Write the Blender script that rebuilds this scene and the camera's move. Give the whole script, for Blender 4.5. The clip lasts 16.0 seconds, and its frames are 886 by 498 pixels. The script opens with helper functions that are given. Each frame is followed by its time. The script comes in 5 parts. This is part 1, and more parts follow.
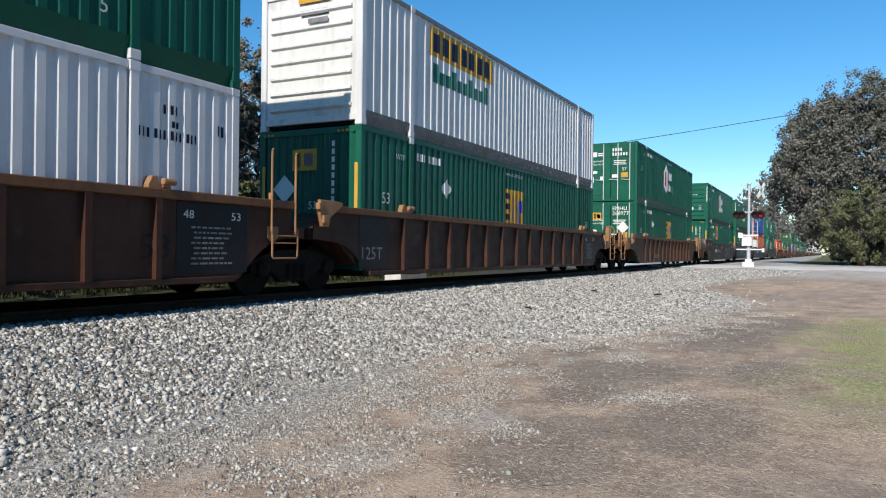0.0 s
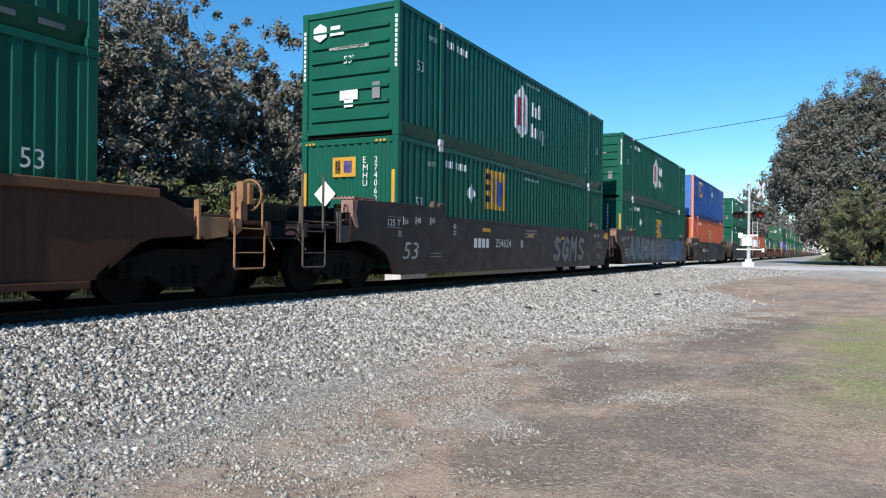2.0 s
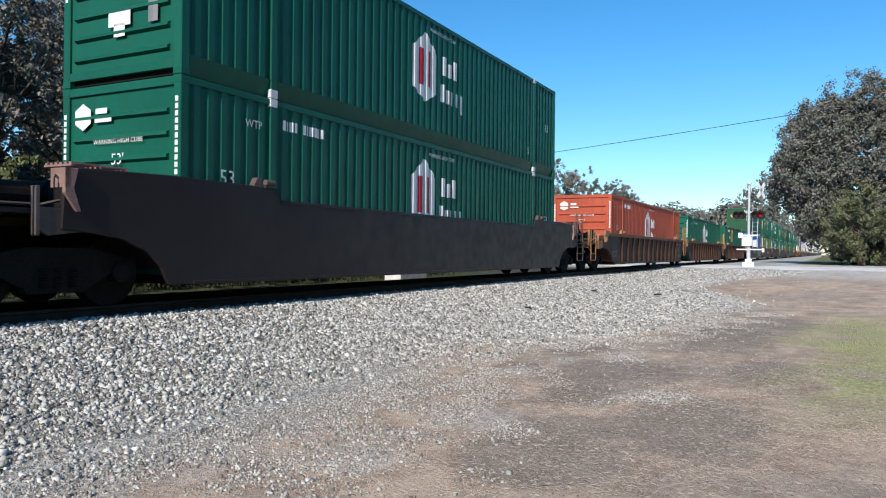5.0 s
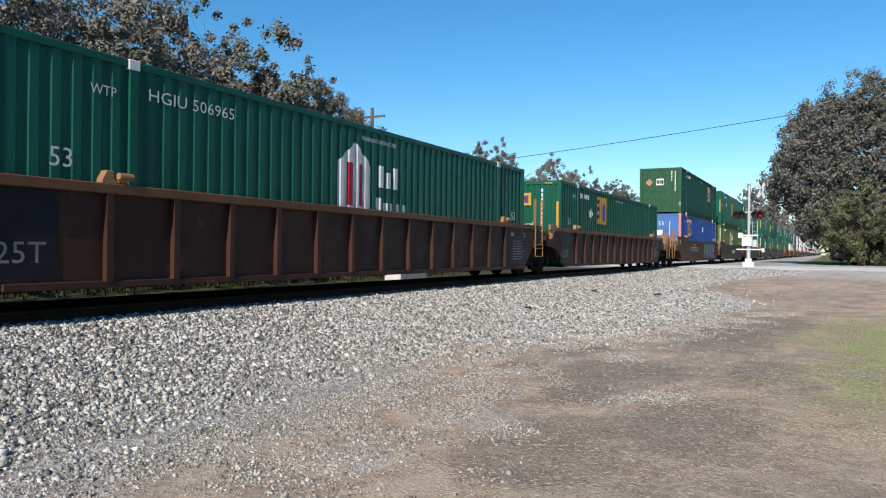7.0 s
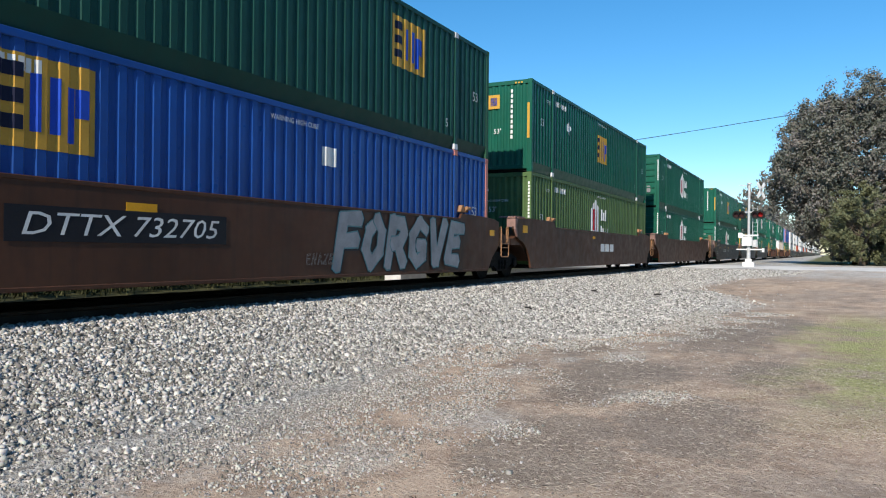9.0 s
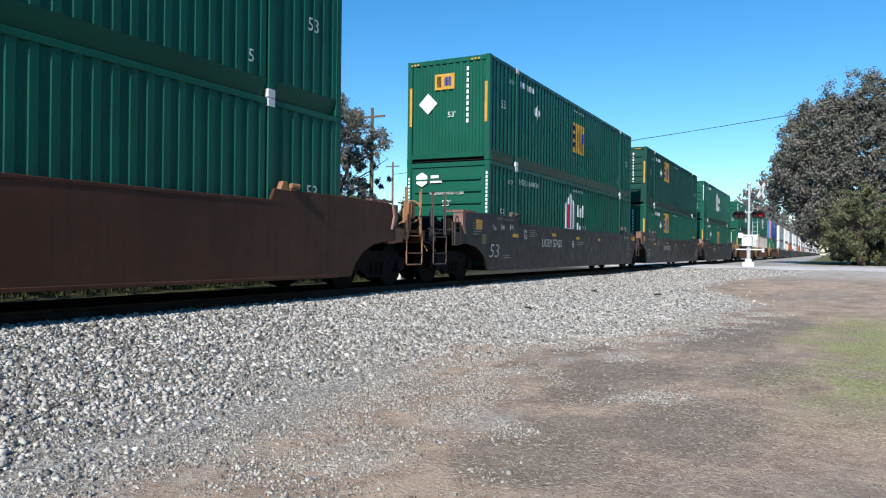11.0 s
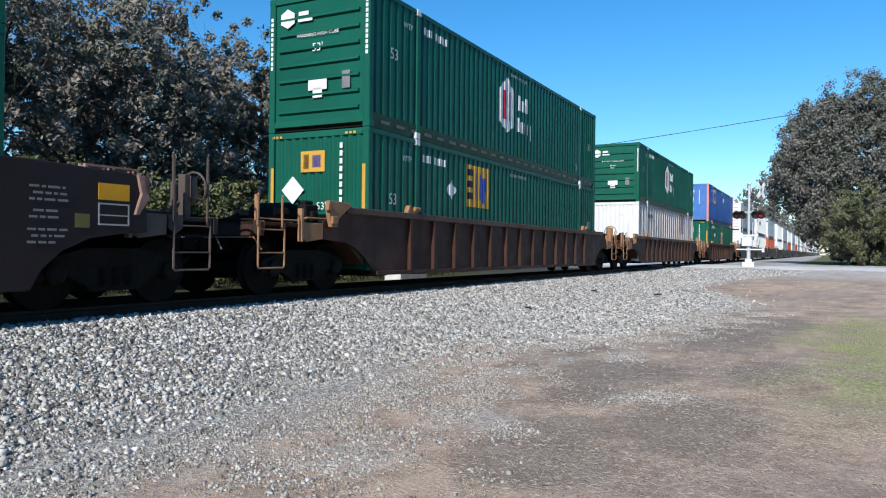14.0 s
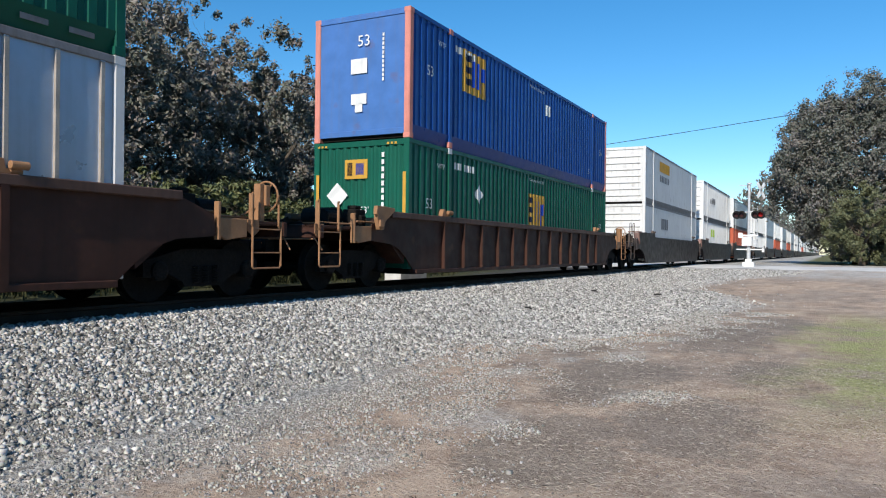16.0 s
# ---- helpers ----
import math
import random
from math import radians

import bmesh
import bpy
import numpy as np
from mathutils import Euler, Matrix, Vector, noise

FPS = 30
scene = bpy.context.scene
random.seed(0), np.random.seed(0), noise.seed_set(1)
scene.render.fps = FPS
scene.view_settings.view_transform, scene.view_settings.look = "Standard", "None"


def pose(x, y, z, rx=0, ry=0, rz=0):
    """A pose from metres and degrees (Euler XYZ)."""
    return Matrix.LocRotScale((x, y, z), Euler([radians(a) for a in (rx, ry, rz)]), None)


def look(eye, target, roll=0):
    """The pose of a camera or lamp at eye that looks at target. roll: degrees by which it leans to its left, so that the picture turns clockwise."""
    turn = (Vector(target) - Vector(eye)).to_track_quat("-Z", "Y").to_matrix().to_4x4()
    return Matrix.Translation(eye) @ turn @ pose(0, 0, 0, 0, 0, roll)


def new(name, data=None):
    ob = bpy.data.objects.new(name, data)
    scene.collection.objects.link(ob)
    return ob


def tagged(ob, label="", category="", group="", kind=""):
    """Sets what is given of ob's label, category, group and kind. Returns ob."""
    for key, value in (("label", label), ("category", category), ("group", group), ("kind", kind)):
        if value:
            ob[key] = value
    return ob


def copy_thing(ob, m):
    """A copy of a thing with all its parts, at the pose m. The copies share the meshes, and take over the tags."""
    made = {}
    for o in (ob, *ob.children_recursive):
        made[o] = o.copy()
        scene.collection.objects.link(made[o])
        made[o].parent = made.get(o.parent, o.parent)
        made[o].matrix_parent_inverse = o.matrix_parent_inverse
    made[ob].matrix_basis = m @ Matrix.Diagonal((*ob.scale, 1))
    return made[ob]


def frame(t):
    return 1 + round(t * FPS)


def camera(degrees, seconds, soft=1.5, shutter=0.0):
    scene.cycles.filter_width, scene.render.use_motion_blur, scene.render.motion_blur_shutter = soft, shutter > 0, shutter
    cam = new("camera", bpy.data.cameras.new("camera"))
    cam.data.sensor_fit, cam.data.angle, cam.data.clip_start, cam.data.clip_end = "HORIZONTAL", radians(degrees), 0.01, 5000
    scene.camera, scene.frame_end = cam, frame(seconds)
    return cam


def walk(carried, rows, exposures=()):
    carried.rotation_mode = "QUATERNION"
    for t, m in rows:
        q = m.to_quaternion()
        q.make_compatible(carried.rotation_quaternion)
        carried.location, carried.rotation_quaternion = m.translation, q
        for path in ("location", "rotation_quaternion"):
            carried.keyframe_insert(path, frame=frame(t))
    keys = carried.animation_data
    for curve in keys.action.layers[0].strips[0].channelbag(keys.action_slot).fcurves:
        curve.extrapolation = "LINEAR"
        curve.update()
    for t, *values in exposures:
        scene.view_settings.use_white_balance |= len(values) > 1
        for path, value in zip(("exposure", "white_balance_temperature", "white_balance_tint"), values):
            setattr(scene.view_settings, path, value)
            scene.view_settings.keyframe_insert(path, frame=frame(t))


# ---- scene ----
# The camera stands on a tripod beside the track; x runs along the track, the train comes from +x.
cam = camera(61.94, 16.0, soft=1.1)
EYE = (0.0, 0.0, 1.55)
_yaw, _pit = radians(27.567), radians(0.10)
_aim = (math.cos(_yaw) * math.cos(_pit), math.sin(_yaw) * math.cos(_pit), 1.55 + math.sin(_pit))
walk(cam, [(0, look(EYE, _aim, 0.618)), (16, look(EYE, _aim, 0.618))],
     [(0, .0, 6800, 10), (1, .07, 6800, 10), (2, .09, 6550, 10), (3, .18, 6350, 10), (4, .18, 6400, 10), (6.5, .05, 6900, 10), (8, .05, 6950, 10),
      (9, .12, 6850, 10), (11.5, .12, 6450, 10), (12.5, .16, 6350, 10), (14, .10, 6300, 10), (15, .0, 6500, 10), (15.5, -.03, 6550, 10), (16, .0, 6600, 10)])

# ---- world, sun, exposure ----
SUN_AZ, SUN_EL = radians(5), radians(33)
world = bpy.data.worlds.new("sky")
scene.world = world
world.use_nodes = True
_wn = world.node_tree
_sky = _wn.nodes.new("ShaderNodeTexSky")
_sky.sky_type, _sky.sun_disc = "NISHITA", False
_sky.sun_elevation = SUN_EL
_sky.sun_rotation = math.atan2(-math.cos(SUN_AZ), -math.sin(SUN_AZ))
_sky.air_density, _sky.dust_density, _sky.ozone_density = 1.0, 0.0, 5.5
_bg = _wn.nodes["Background"]
_bg.inputs["Strength"].default_value = 0.15
_hs = _wn.nodes.new("ShaderNodeHueSaturation")
_hs.inputs["Saturation"].default_value = 1.24
_hs.inputs["Hue"].default_value = 0.495
_wn.links.new(_sky.outputs[0], _hs.inputs["Color"])
_wn.links.new(_hs.outputs[0], _bg.inputs[0])
_sd = bpy.data.lights.new("sun", "SUN")
_sd.energy, _sd.angle, _sd.color = 5.0, radians(0.53), (1.0, 0.95, 0.86)
sun = new("sun", _sd)
sun.matrix_world = look((-40 * math.cos(SUN_AZ), -40 * math.sin(SUN_AZ), 40 * math.tan(SUN_EL)), (0, 0, 0))

RAIL = 0.75          # rail top
YC = 9.475           # track centre line
SPEED = 22.85        # train speed, m/s
CL, CW, CH = 16.154, 2.59, 2.896   # a 53-foot container


# ---- materials ----
MATS = {}


def mat(name, col, rough=0.55, metal=0.0, vary=0.12, scale=3.0, streak=0.0, grime=(0.05, 0.04, 0.03), bump=0.0, bscale=60.0, spec=0.18,
        rust=0.0, rnd=0.0):
    """Painted or plain surface: base colour with two scales of noise, upright streaks of dirt, patches of rust, fine relief."""
    if name in MATS:
        return MATS[name]
    m = bpy.data.materials.new(name)
    MATS[name] = m
    m.use_nodes = True
    nt = m.node_tree
    n, l = nt.nodes, nt.links
    p = n["Principled BSDF"]
    tc = n.new("ShaderNodeTexCoord")
    oi = n.new("ShaderNodeObjectInfo")
    off = n.new("ShaderNodeVectorMath")
    off.operation = "MULTIPLY_ADD"
    off.inputs[1].default_value = (1, 1, 1)
    comb = n.new("ShaderNodeCombineXYZ")
    mul = n.new("ShaderNodeMath")
    mul.operation = "MULTIPLY"
    mul.inputs[1].default_value = 40.0
    l.new(oi.outputs["Random"], mul.inputs[0])
    l.new(mul.outputs[0], comb.inputs[0])
    l.new(mul.outputs[0], comb.inputs[2])
    l.new(tc.outputs["Object"], off.inputs[0])
    l.new(comb.outputs[0], off.inputs[2])

    def tex(sc, stretch=None, detail=4.0):
        t = n.new("ShaderNodeTexNoise")
        t.inputs["Scale"].default_value = sc
        t.inputs["Detail"].default_value = detail
        if stretch:
            mp = n.new("ShaderNodeMapping")
            mp.inputs["Scale"].default_value = stretch
            l.new(off.outputs[0], mp.inputs[0])
            l.new(mp.outputs[0], t.inputs["Vector"])
        else:
            l.new(off.outputs[0], t.inputs["Vector"])
        return t.outputs["Fac"]

    def ramp(fac, a, b, ca, cb):
        r = n.new("ShaderNodeMapRange")
        r.inputs[1].default_value, r.inputs[2].default_value = a, b
        r.inputs[3].default_value, r.inputs[4].default_value = ca, cb
        l.new(fac, r.inputs[0])
        return r.outputs[0]

    def mix(fac, a, b):
        x = n.new("ShaderNodeMix")
        x.data_type = "RGBA"
        for sock, val in ((x.inputs[0], fac), (x.inputs[6], a), (x.inputs[7], b)):
            if hasattr(val, "is_output"):
                l.new(val, sock)
            else:
                sock.default_value = val if isinstance(val, float) else (*val, 1)
        return x.outputs[2]

    lo = tuple(c * (1 - vary) for c in col)
    hi = tuple(min(1, c * (1 + vary)) for c in col)
    c = mix(ramp(tex(scale), 0.3, 0.7, 0, 1), lo, hi)
    c = mix(ramp(tex(scale * 14), 0.35, 0.75, 0, vary), c, grime)
    if rnd:
        c = mix(ramp(oi.outputs["Random"], 0, 1, 0, rnd), c, tuple(min(1, q * 1.5 + 0.03) for q in col))
    if streak:
        c = mix(ramp(tex(1.0, (7.0, 7.0, 0.5)), 0.5, 0.78, 0, streak), c, grime)
    if rust:
        c = mix(ramp(tex(2.2, None, 8.0), 0.62, 0.72, 0, rust), c, (0.16, 0.07, 0.03))
    l.new(c, p.inputs["Base Color"])
    r = ramp(tex(scale * 5), 0.3, 0.7, max(0.03, rough - 0.1), min(1, rough + 0.1))
    l.new(r, p.inputs["Roughness"])
    p.inputs["Metallic"].default_value = metal
    p.inputs["Specular IOR Level"].default_value = spec
    if bump:
        b = n.new("ShaderNodeBump")
        b.inputs["Strength"].default_value = bump
        b.inputs["Distance"].default_value = 0.02
        l.new(tex(bscale), b.inputs["Height"])
        l.new(b.outputs[0], p.inputs["Normal"])
    return m


def emitter(name, col, strength):
    m = mat(name, col)
    p = m.node_tree.nodes["Principled BSDF"]
    p.inputs["Emission Color"].default_value = (*col, 1)
    p.inputs["Emission Strength"].default_value = strength
    return m


GREEN = mat("green_paint", (0.005, 0.094, 0.060), 0.40, vary=0.14, scale=0.8, streak=0.25, grime=(0.02, 0.05, 0.035), rnd=0.12)
GREEN2 = mat("deep_green_paint", (0.006, 0.060, 0.045), 0.5, vary=0.14, scale=0.8, streak=0.3, grime=(0.02, 0.04, 0.03), rnd=0.12)
OLIVE = mat("faded_olive_green_paint", (0.085, 0.15, 0.055), 0.55, vary=0.12, streak=0.3)
BLUE = mat("blue_paint", (0.011, 0.070, 0.29), 0.36, vary=0.15, scale=0.8, streak=0.2, grime=(0.03, 0.04, 0.10))
# paler copy of the blue for end walls, sunlight put into the colour
PALEBLUE = mat("pale_blue_end_paint", (0.06, 0.165, 0.43), 0.55, vary=0.1, streak=0.3, grime=(0.12, 0.14, 0.2), rust=0.3)
ORANGE = mat("orange_red_paint", (0.50, 0.115, 0.062), 0.5, vary=0.12, scale=0.8, streak=0.25, grime=(0.12, 0.03, 0.02))
RED = mat("rust_red_paint", (0.42, 0.088, 0.05), 0.5, vary=0.12, scale=0.8, streak=0.25, grime=(0.12, 0.03, 0.02))
SALMON = mat("faded_salmon_paint", (0.66, 0.25, 0.20), 0.55, vary=0.1, streak=0.3)
WHITE = mat("white_paint", (0.68, 0.68, 0.67), 0.45, vary=0.05, scale=0.7, streak=0.35, grime=(0.30, 0.27, 0.22), rust=0.25)
SILVER = mat("silver_grey_paint", (0.66, 0.665, 0.68), 0.42, vary=0.06, scale=0.7, streak=0.3, grime=(0.25, 0.24, 0.23))
GREYRAIL = mat("grey_rail_paint", (0.22, 0.22, 0.23), 0.5, streak=0.4)
BROWN = mat("weathered_brown_car_paint", (0.060, 0.026, 0.018), 0.60, vary=0.3, scale=0.7, streak=0.5, grime=(0.026, 0.015, 0.011), rust=0.35)
# top chord tan, raised above the side brown to carry the sunlight on it
TAN = mat("sunlit_tan_car_paint", (0.165, 0.078, 0.041), 0.6, vary=0.22, scale=0.7, streak=0.5, grime=(0.04, 0.028, 0.02), rust=0.3)
MAROON = mat("dark_brown_car_paint", (0.038, 0.021, 0.020), 0.46, vary=0.26, scale=0.6, streak=0.45, grime=(0.02, 0.016, 0.015))
BLACKBROWN = mat("blackish_car_paint", (0.026, 0.0185, 0.020), 0.44, vary=0.24, scale=0.6, streak=0.4, grime=(0.02, 0.016, 0.015))
DULLTAN = mat("dull_pinkish_brown_car_paint", (0.115, 0.066, 0.050), 0.6, vary=0.25, scale=0.7, streak=0.5, grime=(0.03, 0.02, 0.016), rust=0.4)
OCHRE = mat("ochre_brown_car_paint", (0.082, 0.036, 0.021), 0.55, vary=0.2, scale=0.6, streak=0.45, grime=(0.025, 0.018, 0.015))
STEEL = mat("grimy_black_steel", (0.006, 0.0055, 0.005), 0.9, vary=0.3, scale=4, bump=0.2, bscale=40)
RAILTOP = mat("rail_steel", (0.035, 0.024, 0.018), 0.7, 0.0, vary=0.3)
PALETAN = mat("sunlit_tan_fitting", (0.33, 0.175, 0.09), 0.6, vary=0.2, rust=0.4)
PIPE = mat("dusty_grey_pipe_paint", (0.10, 0.078, 0.07), 0.6, vary=0.25, rust=0.5)
REFLECT = mat("yellow_reflector", (0.75, 0.36, 0.02), 0.4)
LETTER = mat("white_lettering", (0.72, 0.72, 0.70), 0.5, vary=0.1, streak=0.3, grime=(0.3, 0.3, 0.3))
DIMLETTER = mat("dusty_white_lettering", (0.24, 0.23, 0.22), 0.6, vary=0.2)
YELLOW = mat("yellow_plate_paint", (0.56, 0.31, 0.05), 0.5, vary=0.1)
NAVY = mat("navy_mark_paint", (0.008, 0.010, 0.035), 0.5)
MARKBLUE = mat("blue_mark_paint", (0.015, 0.075, 0.50), 0.5)
MARKRED = mat("crimson_mark_paint", (0.40, 0.015, 0.03), 0.5)
WOOD = mat("dark_creosoted_timber", (0.022, 0.017, 0.014), 0.9, vary=0.3, scale=6, bump=0.5)


# ---- mesh helpers ----
def box(bm, x0, x1, y0, y1, z0, z1):
    v = [bm.verts.new((x, y, z)) for x in (x0, x1) for y in (y0, y1) for z in (z0, z1)]
    for f in ((0, 1, 3, 2), (4, 6, 7, 5), (0, 4, 5, 1), (2, 3, 7, 6), (0, 2, 6, 4), (1, 5, 7, 3)):
        bm.faces.new([v[i] for i in f])


def prism(bm, pts, y0, y1):
    """A side profile given in x and z, drawn out from y0 to y1."""
    a = [bm.verts.new((x, y0, z)) for x, z in pts]
    b = [bm.verts.new((x, y1, z)) for x, z in pts]
    k = len(pts)
    for i in range(k):
        j = (i + 1) % k
        bm.faces.new((a[i], a[j], b[j], b[i]))
    bm.faces.new(a[::-1])
    bm.faces.new(b)


def prism_along(bm, pts, x0, x1):
    """A section given in y and z, drawn out along the track."""
    a = [bm.verts.new((x0, y, z)) for y, z in pts]
    b = [bm.verts.new((x1, y, z)) for y, z in pts]
    k = len(pts)
    for i in range(k):
        j = (i + 1) % k
        bm.faces.new((a[i], a[j], b[j], b[i]))
    bm.faces.new(a[::-1])
    bm.faces.new(b)


def tube(bm, pts, r, n=6):
    pts = [Vector(p) for p in pts]
    rings = []
    for i, p in enumerate(pts):
        d = (pts[min(i + 1, len(pts) - 1)] - pts[max(i - 1, 0)]).normalized()
        u = d.cross(Vector((0, 0, 1)) if abs(d.z) < 0.9 else Vector((1, 0, 0))).normalized()
        w = d.cross(u)
        rings.append([bm.verts.new(p + r * (math.cos(a) * u + math.sin(a) * w)) for a in [2 * math.pi * k / n for k in range(n)]])
    for a, b in zip(rings, rings[1:]):
        for k in range(n):
            bm.faces.new((a[k], a[(k + 1) % n], b[(k + 1) % n], b[k]))
    bm.faces.new(rings[0][::-1])
    bm.faces.new(rings[-1])


def lathe(bm, profile, n=20, axis="y"):
    """A round body: profile rows of (along, radius) round the axis."""
    rings = []
    for h, r in profile:
        row = []
        for k in range(n):
            a = 2 * math.pi * k / n
            c, s = r * math.cos(a), r * math.sin(a)
            row.append(bm.verts.new({"y": (c, h, s), "z": (c, s, h), "x": (h, c, s)}[axis]))
        rings.append(row)
    for a, b in zip(rings, rings[1:]):
        for k in range(n):
            bm.faces.new((a[k], a[(k + 1) % n], b[(k + 1) % n], b[k]))
    bm.faces.new(rings[0][::-1])
    bm.faces.new(rings[-1])


MESHES = {}


def mesh_of(key, build, material, bevel=0.0, smooth=False):
    """A mesh shared by all pieces of one key."""
    full = (key, material.name)
    if full not in MESHES:
        bm = bmesh.new()
        build(bm)
        bmesh.ops.recalc_face_normals(bm, faces=bm.faces[:])
        if bevel:
            bmesh.ops.bevel(bm, geom=bm.edges[:], offset=bevel, segments=1, affect="EDGES", clamp_overlap=True)
        me = bpy.data.meshes.new(key.split(":")[0])
        bm.to_mesh(me)
        bm.free()
        if smooth:
            me.shade_smooth()
        me.materials.append(material)
        MESHES[full] = me
    return MESHES[full]


def part(name, me, parent, at=(0, 0, 0), label="", turn=None):
    ob = new(name, me)
    ob.parent = parent
    ob.matrix_basis = Matrix.Translation(at) @ (turn or Matrix())
    if label:
        ob["label"] = label
    return ob


def text_mesh(body, size, material, shear=0.0, bold=0.0, width=1.0):
    """Letters lying in the x-z plane, read from the -y side, starting at the origin."""
    full = ("text", body, size, material.name, shear, bold)
    if full not in MESHES:
        cu = bpy.data.curves.new("lettering", "FONT")
        cu.body, cu.size, cu.shear, cu.offset, cu.resolution_u = body, size, shear, bold, 2
        ob = bpy.data.objects.new("lettering", cu)
        scene.collection.objects.link(ob)
        dg = bpy.context.evaluated_depsgraph_get()
        me = bpy.data.meshes.new_from_object(ob.evaluated_get(dg))
        bpy.data.objects.remove(ob)
        me.transform(Matrix.Rotation(math.pi / 2, 4, "X") @ Matrix.Diagonal((width, 1, 1, 1)))
        me.materials.clear()
        me.materials.append(material)
        MESHES[full] = me
    return MESHES[full]


def fitted_text(body, w, h, material, shear=0.0):
    """Lettering scaled to a width and a height."""
    me = text_mesh(body, 1.0, material, shear).copy()
    xs, zs = [v.co.x for v in me.vertices], [v.co.z for v in me.vertices]
    me.transform(Matrix.Diagonal((w / (max(xs) - min(xs)), 1, h / (max(zs) - min(zs)), 1)) @ Matrix.Translation((-min(xs), 0, -min(zs))))
    return me


END_TURN = Matrix.Rotation(-math.pi / 2, 4, "Z")   # turns lettering of the side onto the end that faces -x


# ---- containers ----
PITCH = 0.279


def waves(x0, x1, kind):
    """Breaks of the side's profile: rows of (x, depth behind the outer face)."""
    rows = []
    if kind == "wave":
        seq, pit = ((0.0, 0.0), (0.115, 0.0), (0.15, 0.036), (0.240, 0.036)), PITCH
    elif kind == "fine":
        seq, pit = ((0.0, 0.0), (0.05, 0.0), (0.07, 0.022), (0.285, 0.022)), 0.305
    elif kind == "panel":
        seq, pit = ((0.0, 0.028), (0.27, 0.028), (0.275, 0.0), (0.335, 0.0), (0.34, 0.028)), 0.62
    else:
        seq, pit = ((0.0, 0.0),), 4.0
    k = math.floor(x0 / pit)
    while k * pit < x1:
        rows += [(k * pit + a, d) for a, d in seq]
        k += 1

    def depth(x):
        if len(seq) == 1:
            return 0.0
        for (a, da), (b, db) in zip(rows, rows[1:]):
            if a <= x <= b:
                return da + (db - da) * (x - a) / max(1e-6, b - a)
        return rows[-1][1]
    return [(x0, depth(x0))] + [r for r in rows if x0 + 0.002 < r[0] < x1 - 0.002] + [(x1, depth(x1))]


FACE = -CW / 2 + 0.012


def strip(bm, x0, x1, lo, hi, kind, out=0.0, face=FACE):
    """A skin that follows the side's waves between the heights lo(x) and hi(x)."""
    prev = None
    for x, d in waves(x0, x1, kind):
        pair = (bm.verts.new((x, face + d - out, lo(x))), bm.verts.new((x, face + d - out, hi(x))))
        if prev:
            bm.faces.new((prev[0], pair[0], pair[1], prev[1]))
        prev = pair


def rect(bm, x0, x1, z0, z1, kind, out):
    strip(bm, x0, x1, lambda x: z0, lambda x: z1, kind, out)


def decal(name, parent, kind, material, rects, out=0.005, label="", joined=False):
    if len(rects) > 1 and not joined:
        return [decal(name, parent, kind, material, [r], out, label) for r in rects]
    key = "decal:%s%s%s" % (kind, rects, out)

    def build(bm):
        for r in rects:
            rect(bm, *r, kind, out)
    ob = part(name, mesh_of(key, build, material), parent, label=label)
    return tagged(ob, kind="stuff") if joined and len(rects) > 1 else ob


def diamond(parent, kind, x, z, r, material):
    def build(bm):
        strip(bm, x - r, x, lambda q: z - (q - x + r), lambda q: z + (q - x + r), kind, 0.006)
        strip(bm, x, x + r, lambda q: z - (x + r - q), lambda q: z + (x + r - q), kind, 0.006)
    return part("placard", mesh_of("placard:%s%.2f%.2f%.2f" % (kind, x, z, r), build, material), parent, label="diamond-shaped hazard placard")


def plate_logo(parent, kind, x, z, s=1.0, ground=None):
    """A yellow plate with dark and blue block shapes."""
    w, h = 1.42 * s, 1.08 * s
    decal("logo_plate", parent, kind, ground or YELLOW, [(x, x + w, z, z + h)], 0.005, "yellow plate with dark block shapes")
    b = 0.13 * s
    decal("logo_bar", parent, kind, NAVY, [(x + .12 * s, x + .46 * s, z + q * s, z + q * s + 1.3 * b) for q in (.2, .5, .8)], 0.009)
    decal("logo_block", parent, kind, MARKBLUE, [(x + .56 * s, x + .68 * s, z + .2 * s, z + .88 * s), (x + .81 * s, x + .93 * s, z + .2 * s, z + .88 * s),
                                                 (x + 1.02 * s, x + 1.13 * s, z + .12 * s, z + .8 * s), (x + 1.14 * s, x + 1.32 * s, z + .44 * s, z + .8 * s)], 0.009)


